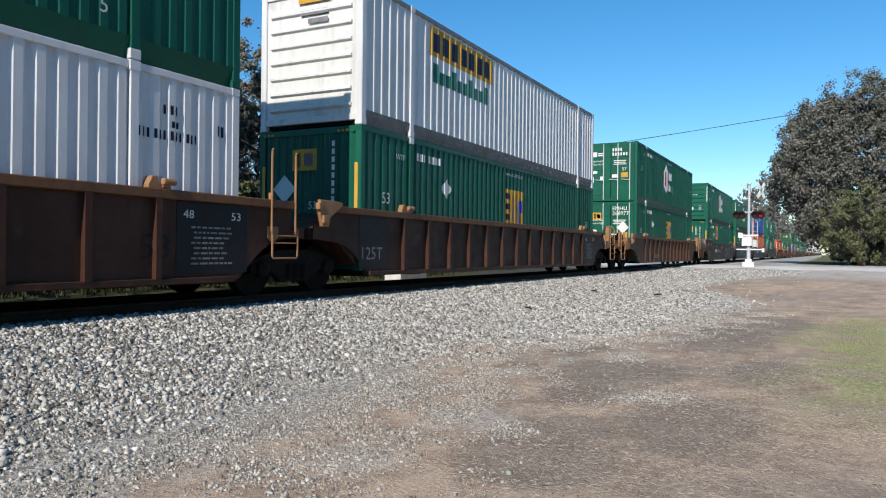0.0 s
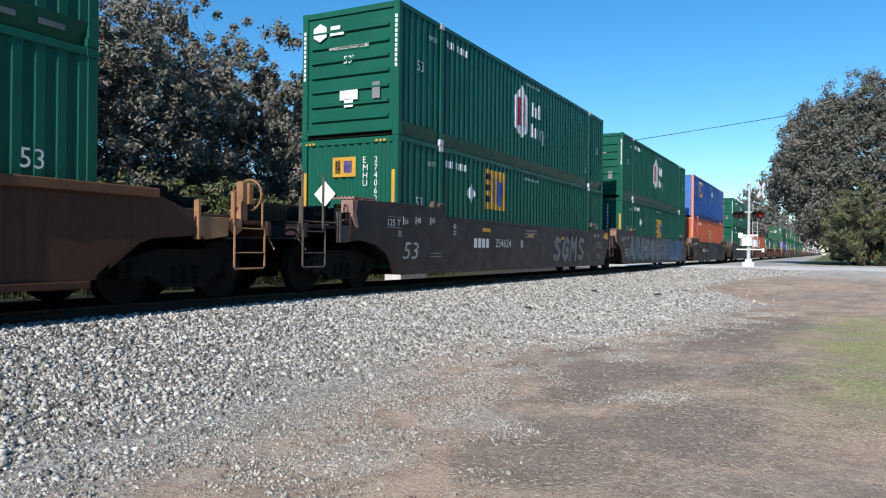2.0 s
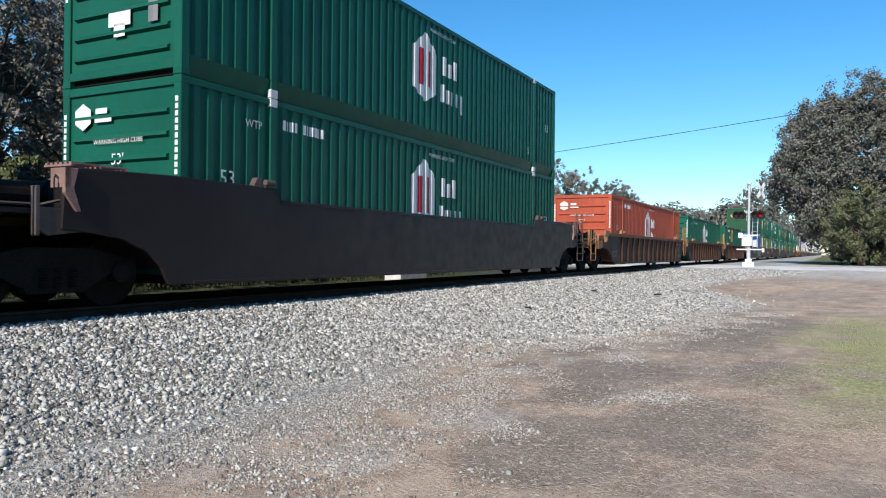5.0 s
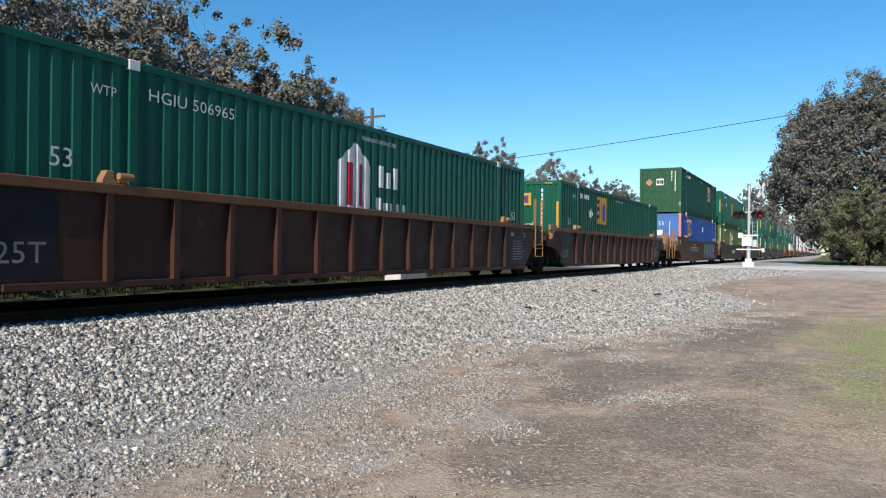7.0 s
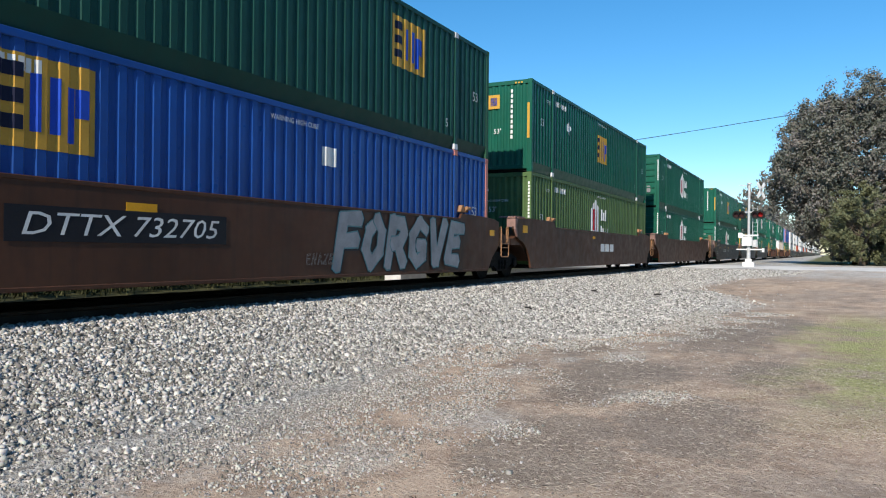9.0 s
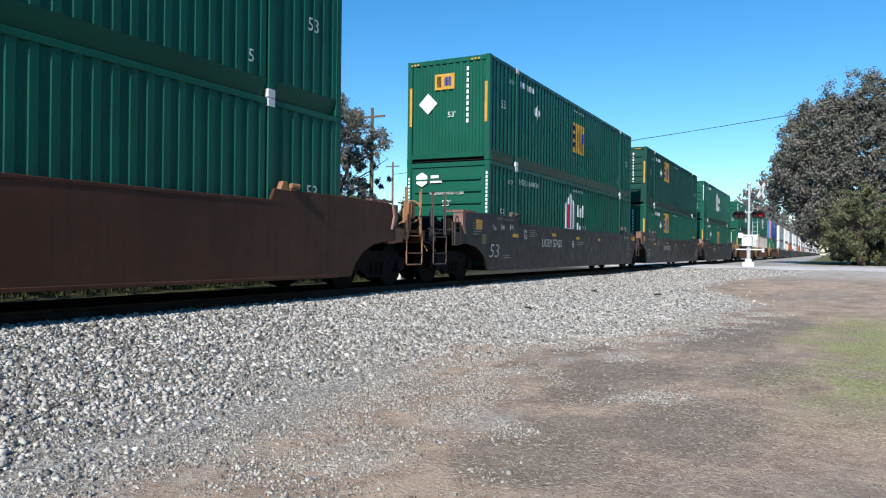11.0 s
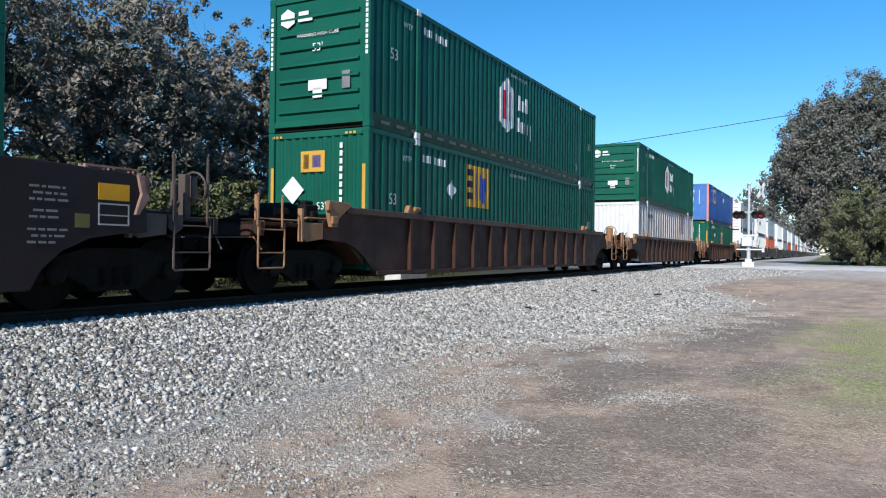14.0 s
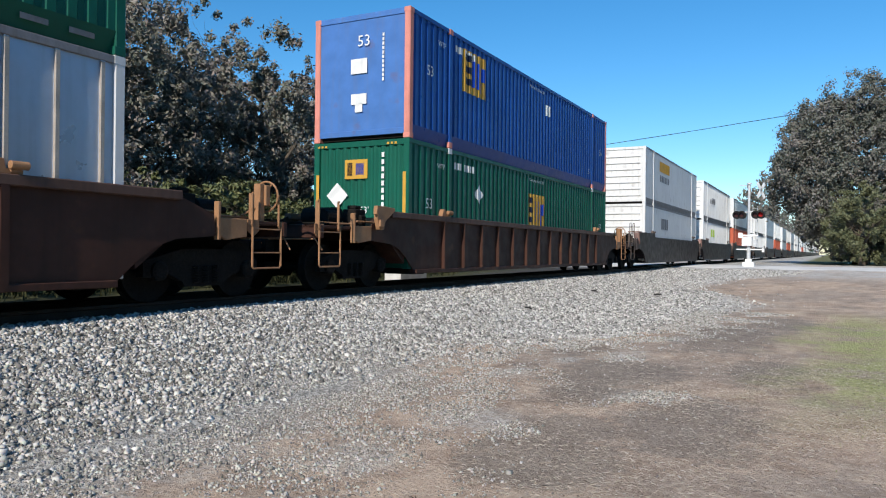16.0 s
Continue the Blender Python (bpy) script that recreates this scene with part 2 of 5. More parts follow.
def house_logo(parent, kind, x, z, s=1.0, bars=None):
    """A white six-sided emblem with red bars, and rows of white blocks beside it."""
    w, h = 0.95 * s, 1.35 * s

    def build(bm):
        up = lambda q: z + h - 0.35 * s * abs(q - x - w / 2) / (w / 2)
        dn = lambda q: z + 0.22 * s * abs(q - x - w / 2) / (w / 2)
        strip(bm, x, x + w / 2, dn, up, kind, 0.005)
        strip(bm, x + w / 2, x + w, dn, up, kind, 0.005)
    part("emblem", mesh_of("emblem:%s%.2f%.2f%.2f" % (kind, x, z, s), build, LETTER), parent, label="white six-sided emblem")
    decal("emblem_bar", parent, kind, bars or MARKRED, [(x + .25 * s, x + .38 * s, z + .3 * s, z + 1.0 * s), (x + .57 * s, x + .70 * s, z + .3 * s, z + 1.0 * s)], 0.009)
    rows = [(x + 1.2 * s + i * .24 * s, x + 1.2 * s + i * .24 * s + w2 * s, z + z0 * s, z + z1 * s) for i, (w2, z0, z1) in enumerate(((.17, .66, 1.04), (.17, .66, .94), (.17, .66, 1.04)))]
    rows += [(x + 1.1 * s + i * .22 * s, x + 1.1 * s + i * .22 * s + .16 * s, z + z0 * s, z + z1 * s) for i, (z0, z1) in enumerate(((.12, .48), (.12, .40), (.12, .40), (.12, .40), (0, .40)))]
    decal("brand_block", parent, kind, LETTER, rows, 0.007)


def bars_row(parent, kind, x, z, n, h=0.2, w=0.11, gap=0.05, material=None):
    """A row of unreadable characters as plain bars."""
    decal("serial_number", parent, kind, material or LETTER, [(x + i * (w + gap), x + i * (w + gap) + w, z, z + h) for i in range(n)], 0.006, joined=True)


CASTING = lambda bm: box(bm, -0.09, 0.09, -0.085, 0.085, -0.06, 0.06)


def container(label, body, side="wave", end="ribs", logo="", post=None, rail=None, near=True, dashes=False, upper=True, lit_end=None, group="containers on the train", serial=""):
    """A 53-foot container: origin in the middle of its floor."""
    ob = tagged(new("shipping_container"), label, "shipping container", group)
    post, rail = post or body, rail or body
    L2, W2 = CL / 2, CW / 2

    wall = "side_wall:" + side

    def one(bm):
        strip(bm, -L2 + .13, L2 - .13, lambda x: 0.29, lambda x: CH - 0.08, side)
    me = mesh_of(wall, one, body)
    part("side_wall", me, ob)
    part("side_wall", me, ob, turn=Matrix.Rotation(math.pi, 4, "Z"))

    def roof(bm):
        k = 54
        xs = [-L2 + .13 + i * (CL - .26) / k for i in range(k + 1)]
        prev = None
        for i, x in enumerate(xs):
            zz = CH - .03 - (.02 if i % 2 else 0)
            pr = (bm.verts.new((x, -W2 + .06, zz)), bm.verts.new((x, W2 - .06, zz)))
            if prev:
                bm.faces.new((prev[0], pr[0], pr[1], prev[1]))
            prev = pr
    part("roof", mesh_of("roof", roof, body), ob)
    part("underframe", mesh_of("underframe", lambda bm: box(bm, -L2 + .1, L2 - .1, -W2 + .17, W2 - .17, 0.03, 0.14), STEEL), ob)
    tr = mesh_of("top_rail", lambda bm: box(bm, -L2 + .08, L2 - .08, -W2, -W2 + .07, CH - .11, CH - .01), rail, 0.008)
    br = mesh_of("bottom_rail", lambda bm: prism_along(bm, [(-W2 + .004, .31), (-W2 + .012, .285), (-W2 + .10, .02), (-W2 + .16, .02), (-W2 + .09, .31)], -L2 + .08, L2 - .08), rail)
    cp = mesh_of("corner_post", lambda bm: box(bm, -.08, .08, -.075, .075, 0, CH), post, 0.015)
    ca = mesh_of("corner_casting", CASTING, post, 0.012)
    for turn in (None, Matrix.Rotation(math.pi, 4, "Z")):
        part("top_rail", tr, ob, turn=turn)
        part("bottom_rail", br, ob, turn=turn)
    for sx in (-1, 1):
        for sy in (-1, 1):
            part("corner_post", cp, ob, (sx * (L2 - .08), sy * (W2 - .075), 0))
            if near:
                for zz in (.06, CH - .06):
                    part("corner_casting", ca, ob, (sx * (L2 - .088), sy * (W2 - .08), zz))
    # lifting posts at the 40-foot points
    if side != "smooth" or near:
        lp = mesh_of("lifting_post", lambda bm: box(bm, -.07, .07, -.02, .03, .1, CH - .08), body, 0.006)
        lc = mesh_of("lifting_casting", lambda bm: box(bm, -.09, .09, -.03, .05, -.07, .07), SILVER if body in (GREEN, GREEN2) else post, 0.01)
        for sx in (-1, 1):
            part("lifting_post", lp, ob, (sx * 6.1, -W2 + .008, 0))
            if near:
                part("lifting_casting", lc, ob, (sx * 6.1, -W2 + .012, CH - .07))
                part("lifting_casting", lc, ob, (sx * 6.1, -W2 + .012, .08))
    # end wall facing -x, and the plain far end
    ew = W2 - .15

    def ribs_end(bm):
        box(bm, -L2 + .05, -L2 + .09, -ew, ew, .12, CH - .1)

    def wave_end(bm):
        k, prev = 22, None
        for i in range(k * 2 + 1):
            y = -ew + i * ew / k
            x = -L2 + (.02 if (i // 2) % 2 else .06)
            pr = (bm.verts.new((x, y, .12)), bm.verts.new((x, y, CH - .1)))
            if prev:
                bm.faces.new((prev[0], pr[0], pr[1], prev[1]))
            prev = pr

    def flat_end(bm):
        box(bm, -L2 + .03, -L2 + .07, -ew, ew, .12, CH - .1)
    if end == "doors":
        dm = mesh_of("door", lambda bm: [box(bm, 0, .05, -ew / 2 + .012, ew / 2 - .012, .16, CH - .16)] + [box(bm, -.012, 0, -ew / 2 + .06, ew / 2 - .06, .3 + i * .62, .72 + i * .62) for i in range(4)], body, 0.006)
        rod = mesh_of("lock_rod", lambda bm: tube(bm, [(0, 0, .08), (0, 0, CH - .08)], .02, 8), SILVER)
        hnd = mesh_of("door_handle", lambda bm: tube(bm, [(0, 0, 0), (-.03, .2, 0), (-.03, .42, .03)], .014), SILVER)
        for sy in (-1, 1):
            d = part("door", dm, ob, (-L2 + .03, sy * ew / 2, 0))
            for q in (-.22, .36):
                rd = part("lock_rod", rod, d, (-.03, q * sy, 0), "bright steel lock rod")
                part("door_handle", hnd, d, (-.04, q * sy, 1.05))
        part("header", mesh_of("header", lambda bm: box(bm, -L2 + .02, -L2 + .1, -ew, ew, CH - .16, CH - .02), body, 0.006), ob)
        part("sill", mesh_of("sill", lambda bm: box(bm, -L2 + .02, -L2 + .1, -ew, ew, .02, .16), post, 0.006), ob)
    else:
        fn = {"ribs": ribs_end, "wave": wave_end, "flat": flat_end}[end]
        # lit_end paints the sun-facing end lighter than the sides, sunlight in its colour
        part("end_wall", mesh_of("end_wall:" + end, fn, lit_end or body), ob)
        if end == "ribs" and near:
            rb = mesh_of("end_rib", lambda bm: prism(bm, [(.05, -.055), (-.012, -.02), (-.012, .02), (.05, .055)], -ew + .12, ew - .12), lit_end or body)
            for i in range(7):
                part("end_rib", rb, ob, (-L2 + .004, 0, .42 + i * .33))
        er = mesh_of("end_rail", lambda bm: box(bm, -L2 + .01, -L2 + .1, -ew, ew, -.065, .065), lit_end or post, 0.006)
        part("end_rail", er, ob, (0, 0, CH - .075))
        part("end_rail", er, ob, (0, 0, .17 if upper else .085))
    part("rear_wall", mesh_of("rear_wall", lambda bm: box(bm, L2 - .08, L2 - .03, -ew, ew, .05, CH - .03), body), ob)
    if not near:
        return ob
    if dashes:
        decal("rail_slot", ob, "smooth", DIMLETTER, [(-7.6 + i * .62, -7.25 + i * .62, .13, .20) for i in range(25)], -.016)
    # markings on the side facing the camera
    dark = body in (WHITE, SILVER) or body.name == "dull_silver_sheet"
    ink = NAVY if dark else LETTER
    t53 = text_mesh("53", .34, ink)
    fy = FACE - .008
    if logo != "none" and not dark:
        part("length_mark", t53, ob, (-7.3, fy, 1.38 if not upper else 1.55))
        part("length_mark", t53, ob, (7.05, fy, 1.32 if not upper else 1.4))
        part("floor_mark", text_mesh("5", .3, ink), ob, (5.55, fy, .5))
        part("type_mark", text_mesh("WTP", .18, ink), ob, (-6.75, fy, 2.35))
        if serial:
            part("serial_number", fitted_text(serial, 1.62, .17, ink), ob, (-5.85, fy, 2.40))
        else:
            bars_row(ob, side, -5.85, 2.42, 4, .17, .075, .03, ink)
            bars_row(ob, side, -5.3, 2.42, 6, .17, .075, .03, ink)
        part("warning_text", text_mesh("WARNING HIGH CUBE", .125, ink), ob, (-.7, fy, 2.58))
    if logo == "plate":
        plate_logo(ob, side, -.74, 1.12)
    elif logo == "plate_mid":
        plate_logo(ob, side, -3.56, 1.55)
    elif logo == "plate_far":
        plate_logo(ob, side, 3.1, 1.45)
    elif logo == "plate_front":
        plate_logo(ob, side, -5.38, 1.55)
        decal("notice", ob, side, LETTER, [(.75, 1.15, 1.95, 2.3)], .006)
    elif logo == "house":
        house_logo(ob, side, -1.45, .92, 1.18)
    if logo in ("plate", "plate_mid") and body in (GREEN, GREEN2):
        diamond(ob, side, -4.36, 1.9, .25, LETTER)
    return ob


def end_marks(ob, kind, serial=""):
    """Lettering and labels on the end that faces -x."""
    L2 = CL / 2
    x = -L2 - .002

    def lab(name, y, z, w, h, material, label=""):
        part(name, mesh_of("%s:%.2f%.2f" % (name, w, h), lambda bm: box(bm, 0, .004, -w / 2, w / 2, -h / 2, h / 2), material), ob, (x, y, z), label)

    def txt(body, y, z, size, material=LETTER):
        part("lettering", text_mesh(body, size, material), ob, (x - .002, y, z), turn=END_TURN)
    def column(body, y, top, step, size):
        for i, ch in enumerate(body):
            if ch != " ":
                part("serial_letter", text_mesh(ch, size, LETTER), ob, (x - .004, y + size * .3, top - i * step), turn=END_TURN)
    if kind == "house":
        part("emblem", mesh_of("end_emblem", lambda bm: lathe(bm, [(0, .21), (.004, .21)], 6, "x"), LETTER), ob, (x, .8, 2.42), "white six-sided emblem", Matrix.Rotation(math.pi / 6, 4, "X"))
        lab("brand_bar", .38, 2.49, .26, .085, LETTER)
        lab("brand_bar", .34, 2.36, .38, .085, LETTER)
        txt("WARNING HIGH CUBE", .55, 1.98, .105)
        txt("53'", .15, 1.66, .24)
        lab("notice", .0, .95, .48, .22, LETTER)
        lab("notice", .0, .78, .24, .20, LETTER)
        lab("box_cover", -.72, 1.0, .2, .36, GREYRAIL)
        for i in range(11):
            lab("number_bar", -1.22, 2.55 - i * .105, .06, .075, LETTER)
            lab("number_bar", 1.22, 2.45 - i * .105, .06, .075, LETTER)
    elif kind == "plate":
        lab("logo_plate", .1, 2.25, .62, .44, YELLOW)
        lab("logo_bar", .27, 2.25, .14, .3, NAVY)
        lab("logo_block", .0, 2.25, .22, .26, MARKBLUE)
        if serial:
            column(serial[:4], -.45, 2.32, .17, .2)
            column(serial[5:], -.75, 2.32, .17, .2)
        else:
            for i in range(10):
                lab("number_bar", -.62, 2.55 - i * .16, .07, .11, LETTER)
        for sy in (-1, 1):
            lab("reflector_strip", sy * 1.18, 1.6, .08, 1.1, YELLOW)
            for i in range(3):
                lab("stripe", sy * .95 + i * .1, 2.8, .06, .05, YELLOW)
        txt("53'", .0, 1.24, .22)
        part("placard", mesh_of("end_placard", lambda bm: box(bm, 0, .004, -.21, .21, -.21, .21), LETTER), ob, (x, .62, 1.66), turn=Matrix.Rotation(math.pi / 4, 4, "X"))
    elif kind == "worn_plate":
        lab("logo_plate", .02, 2.0, .46, .42, LETTER, "white plate with dark block shapes")
        for q, w, h in ((.15, .12, .24), (.0, .1, .22), (-.12, .1, .26)):
            lab("logo_bar", q, 2.0, w, h, NAVY)
        for i in range(10):
            lab("number_bar", -.92, 2.62 - i * .13, .07, .095, LETTER)
        for i in range(4):
            lab("number_bar", -.70, 2.62 - i * .17, .07, .13, LETTER)
        part("placard", mesh_of("end_placard", lambda bm: box(bm, 0, .004, -.17, .17, -.17, .17), mat("faded_pink_placard", (.45, .24, .17), .6)), ob, (x, .68, 1.98), turn=Matrix.Rotation(math.pi / 4, 4, "X"))
        for sy in (-1, 1):
            lab("worn_label", sy * 1.2, .62, .13, .26, DIMLETTER)
    elif kind in ("doors", "doors_plate"):
        if kind == "doors":
            lab("label_plate", .78, 2.32, .2, .24, LETTER)
            for zz in (2.36, 2.27):
                lab("brand_bar", .5, zz, .24, .06, LETTER)
        else:
            lab("logo_plate", .66, 2.18, .42, .36, YELLOW)
            lab("logo_bar", .76, 2.18, .1, .22, NAVY)
            lab("logo_block", .58, 2.18, .16, .2, MARKBLUE)
            part("placard", mesh_of("end_placard", lambda bm: box(bm, 0, .004, -.19, .19, -.19, .19), LETTER), ob, (x - .012, -.62, 1.62), turn=Matrix.Rotation(math.pi / 4, 4, "X"))
        if serial:
            txt(serial[:4], -.1, 2.46, .27)
            txt(serial[5:], -.1, 2.22, .27)
        else:
            for i in range(4):
                lab("number_bar", -.12 - i * .13, 2.52, .075, .15, LETTER)
            for i in range(6):
                lab("number_bar", -.12 - i * .13, 2.3, .075, .15, LETTER)
        txt("WARNING", .88, 1.94, .115)
        txt("HIGH CUBE", .90, 1.79, .115)
        for i in range(3):
            lab("stencil_line", -.45, 1.98 - i * .085, .62 - .08 * (i % 2), .04, LETTER)
        for yy, zz, w, h in ((.82, 1.45, .3, .14), (.9, 1.08, .12, .3), (.45, 1.15, .14, .17), (-.22, 1.24, .3, .16)):
            lab("notice", yy, zz, w, h, LETTER)
        lab("warning_label", -.68, 1.28, .32, .24, YELLOW)
        txt("53'", -.55, 1.5, .22)
    elif kind == "blue":
        txt("53", .1, 2.15, .36)
        for zz, w, h in ((1.7, .44, .34), (.95, .42, .24), (.75, .2, .2)):
            lab("notice", .05, zz, w, h, LETTER)
        for i in range(11):
            lab("number_bar", -.6, 2.35 - i * .1, .05, .07, LETTER)
    elif kind == "white":
        lab("label_plate", -.1, 2.68, .8, .2, YELLOW)
        lab("notice", -.1, 2.38, .7, .1, GREYRAIL)
        lab("notice", -.2, 2.2, .5, .1, GREYRAIL)
    return ob


# ---- well cars ----
def truck(parent, x, near=True):
    """A two-axle truck with cast side frames."""
    def frame_side(bm):
        prism(bm, [(-1.15, .38), (-1.15, .60), (-.85, .68), (-.45, .78), (.45, .78), (.85, .68), (1.15, .60), (1.15, .38), (.95, .36), (.80, .46), (.45, .30), (.40, .22), (-.40, .22), (-.45, .30), (-.80, .46), (-.95, .36)], -.07, .07)
        for sx in (-1, 1):
            lathe_at(bm, sx * .89, .46, .14)

    def lathe_at(bm, cx, cz, r):
        a = len(bm.verts)
        lathe(bm, [(-.14, r * .7), (-.12, r), (.05, r)], 12)
        bm.verts.ensure_lookup_table()
        for v in bm.verts[a:]:
            v.co.x += cx
            v.co.z += cz
    t = part("truck", mesh_of("bolster", lambda bm: (box(bm, -.2, .2, -1.0, 1.0, .42, .72), box(bm, -.3, .3, -.3, .3, .7, .82)), STEEL, 0.02), parent, (x, 0, 0))
    sf = mesh_of("side_frame", frame_side, STEEL)
    part("side_frame", sf, t, (0, -.98, 0))
    part("side_frame", sf, t, (0, .98, 0))
    wh = mesh_of("wheel", lambda bm: lathe(bm, [(-.07, .14), (-.07, .33), (-.065, .40), (-.068, .455), (.03, .46), (.045, .485), (.07, .485), (.072, .40), (.04, .33), (.04, .14)], 28), STEEL, smooth=False)
    ax = mesh_of("axle", lambda bm: lathe(bm, [(-1.05, .07), (-.6, .07), (-.5, .09), (.5, .09), (.6, .07), (1.05, .07)], 10), STEEL)
    sp = mesh_of("spring", lambda bm: tube(bm, [(.07 * math.cos(a * .8), .07 * math.sin(a * .8), .26 + a * .0048) for a in range(0, 60)], .014, 5), STEEL)
    for sx in (-1, 1):
        part("axle", ax, t, (sx * .89, 0, .46))
        part("wheel", wh, t, (sx * .89, -.76, .46))
        part("wheel", wh, t, (sx * .89, .76, .46), turn=Matrix.Rotation(math.pi, 4, "Z"))
    if near:
        for q in (-.2, 0, .2):
            part("spring", sp, t, (q, -1.02, 0))
    return t


def end_outline(style, kind, sx):
    """Outline of one end of a car's side, from the top edge round the wheel arch to the bottom edge, as (distance from the middle, height)."""
    if style == "ribbed":
        if kind == "joint" and sx > 0:
            return [(9.28, 1.55), (9.28, .98), (9.0, .95), (8.7, .86), (8.45, .70), (8.2, .48), (8.02, .32)]
        return [(8.9, 1.55), (9.62, 1.30), (9.66, .98), (9.3, .95), (8.9, .92), (8.58, .82), (8.3, .66), (8.06, .46), (7.9, .32)]
    if kind == "joint" and sx > 0:
        return [(6.2, 1.60), (6.3, 1.72), (7.6, 1.70), (8.3, 1.66), (8.64, 1.60), (8.64, .97), (8.5, .88), (8.28, .70), (8.1, .50), (7.95, .30)]
    if kind == "coupler":
        return [(6.0, 1.60), (6.1, 1.79), (8.3, 1.80), (9.7, 1.76), (9.92, 1.70), (9.96, 1.0), (9.5, .96), (9.1, .90), (8.72, .74), (8.47, .52), (8.33, .28)]
    return [(6.0, 1.60), (6.1, 1.79), (8.3, 1.80), (9.5, 1.76), (9.66, 1.72), (9.70, 1.45), (9.45, 1.22), (9.3, 1.15), (9.0, 1.08), (8.7, .92), (8.48, .70), (8.36, .48), (8.3, .28)]


def side_outline(style, left, right):
    return [(-x, z) for x, z in end_outline(style, left, -1)] + end_outline(style, right, 1)[::-1]


def well_car(label, paint, chord, style, left, right, near=True, group="well cars of the train", fit=None):
    """One unit of a stack train: origin over the track at the rail's top. left, right: 'joint' or 'coupler' ends."""
    ob = tagged(new("well_car"), label, "well car", group)
    fit = fit or (PALETAN if style == "ribbed" or paint is OCHRE else PIPE)
    half = Matrix.Rotation(math.pi, 4, "Z")
    pts, tag = side_outline(style, left, right), ":" + style + left + right
    if style == "ribbed":
        end_x = (9.3 if left == "joint" else 8.95, 9.3 if right == "joint" else 8.95)
        for name, sy in (("near", -1), ("far", 1)):
            part("side_plate", mesh_of("side_plate" + tag + name, lambda bm: prism(bm, pts, *sorted((sy * 1.35, sy * 1.325))), paint), ob)
            part("top_chord", mesh_of("top_chord%.2f%.2f" % end_x + name, lambda bm: box(bm, -end_x[0], end_x[1], *sorted((sy * 1.43, sy * 1.25)), 1.47, 1.60), chord, 0.012), ob)
            part("bottom_chord", mesh_of("bottom_chord" + name, lambda bm: box(bm, -7.9, 7.9, *sorted((sy * 1.42, sy * 1.24)), .28, .37), paint, 0.01), ob)
        rb = mesh_of("side_rib", lambda bm: prism_rib(bm), paint)
        for i in range(1, 14 if near else 0):
            part("side_rib", rb, ob, (-7.62 + i * 1.08, 0, 0))
    else:
        for name, sy in (("near", -1), ("far", 1)):
            part("side_plate", mesh_of("side_plate" + tag + name, lambda bm: prism(bm, pts, *sorted((sy * 1.395, sy * 1.33))), paint, 0.012), ob)
            part("bottom_chord", mesh_of("bottom_chord:s" + name, lambda bm: box(bm, -7.9, 7.9, *sorted((sy * 1.41, sy * 1.26)), .27, .33), paint, 0.01), ob)
            part("top_chord", mesh_of("top_chord:s" + name, lambda bm: box(bm, -6.0, 6.1, *sorted((sy * 1.405, sy * 1.2)), 1.545, 1.605), paint, 0.01), ob)
    for x in (-7.6, -5.9, 0, 5.9, 7.6):
        part("cross_beam", mesh_of("cross_beam", lambda bm: box(bm, -.25, .25, -1.3, 1.3, .26, .379), STEEL), ob, (x, 0, 0))
    for sx, kind in ((-1, left), (1, right)):
        turn = None if sx < 0 else half
        part("end_bulkhead", mesh_of("end_bulkhead", lambda bm: prism(bm, [(-8.25, .5), (-8.25, 1.5), (-8.45, 1.5), (-9.7, 1.12), (-9.7, .98), (-8.9, .98)], -1.30, 1.30), paint), ob, turn=turn)
        if near:
            lk = mesh_of("stack_guide", stack_guide, fit, 0.008)
            part("stack_guide", lk, ob, (sx * 6.45, -1.33, 1.60 if style == "ribbed" else 1.76), "tan cast stacking guide")
            if style == "ribbed" and sx < 0:
                part("end_casting", mesh_of("end_casting", end_casting, PALETAN, .008), ob, (-9.22, -1.42, 0), "sunlit tan end casting")
            if style == "smooth" and (kind == "coupler" or sx < 0):
                worn = mat("worn_pinkish_bracket_paint", (.30, .18, .155), .6, vary=.3, rust=.5)
                flip = None if sx < 0 else Matrix.Scale(-1, 4, (1, 0, 0))
                part("deck_bracket", mesh_of("deck_bracket", lambda bm: (prism(bm, [(-.42, 1.74), (-.42, 1.44), (-.26, 1.22), (-.2, 1.22), (-.3, 1.5), (-.24, 1.74)], -.03, .03), box(bm, -.42, -.34, -.03, .25, 1.5, 1.74)), worn, 0.006), ob, (sx * (9.53 if kind == "coupler" else 9.27), -1.41, 0), "worn end bracket", flip)
                part("tread_plate", mesh_of("tread_plate", lambda bm: [box(bm, -.3, .5, -.02 + .09 * q, .03 + .09 * q, 1.80, 1.825) for q in range(6)] + [box(bm, -.3 + .38 * q, -.26 + .38 * q, -.02, .5, 1.775, 1.80) for q in range(3)], worn), ob, (sx * (9.53 if kind == "coupler" else 9.27), -1.36, 0), "slatted steel tread plate", flip)
        if kind == "joint":
            if sx < 0:
                truck(ob, -9.75, near)
            part("end_deck", mesh_of("end_deck:j", lambda bm: (box(bm, -9.72, -8.4, -1.30, 1.30, 1.12, 1.17), box(bm, -9.74, -9.0, -.45, .45, .78, 1.1)), paint, 0.008), ob, turn=turn)
            if near and sx > 0:
                end_ladder(ob, 8.70, 9.34 if style == "ribbed" else 9.22, -1.44, .64, 1.04, 2.42 if style == "ribbed" else 1.46, fit)
        else:
            truck(ob, sx * 9.75, near)
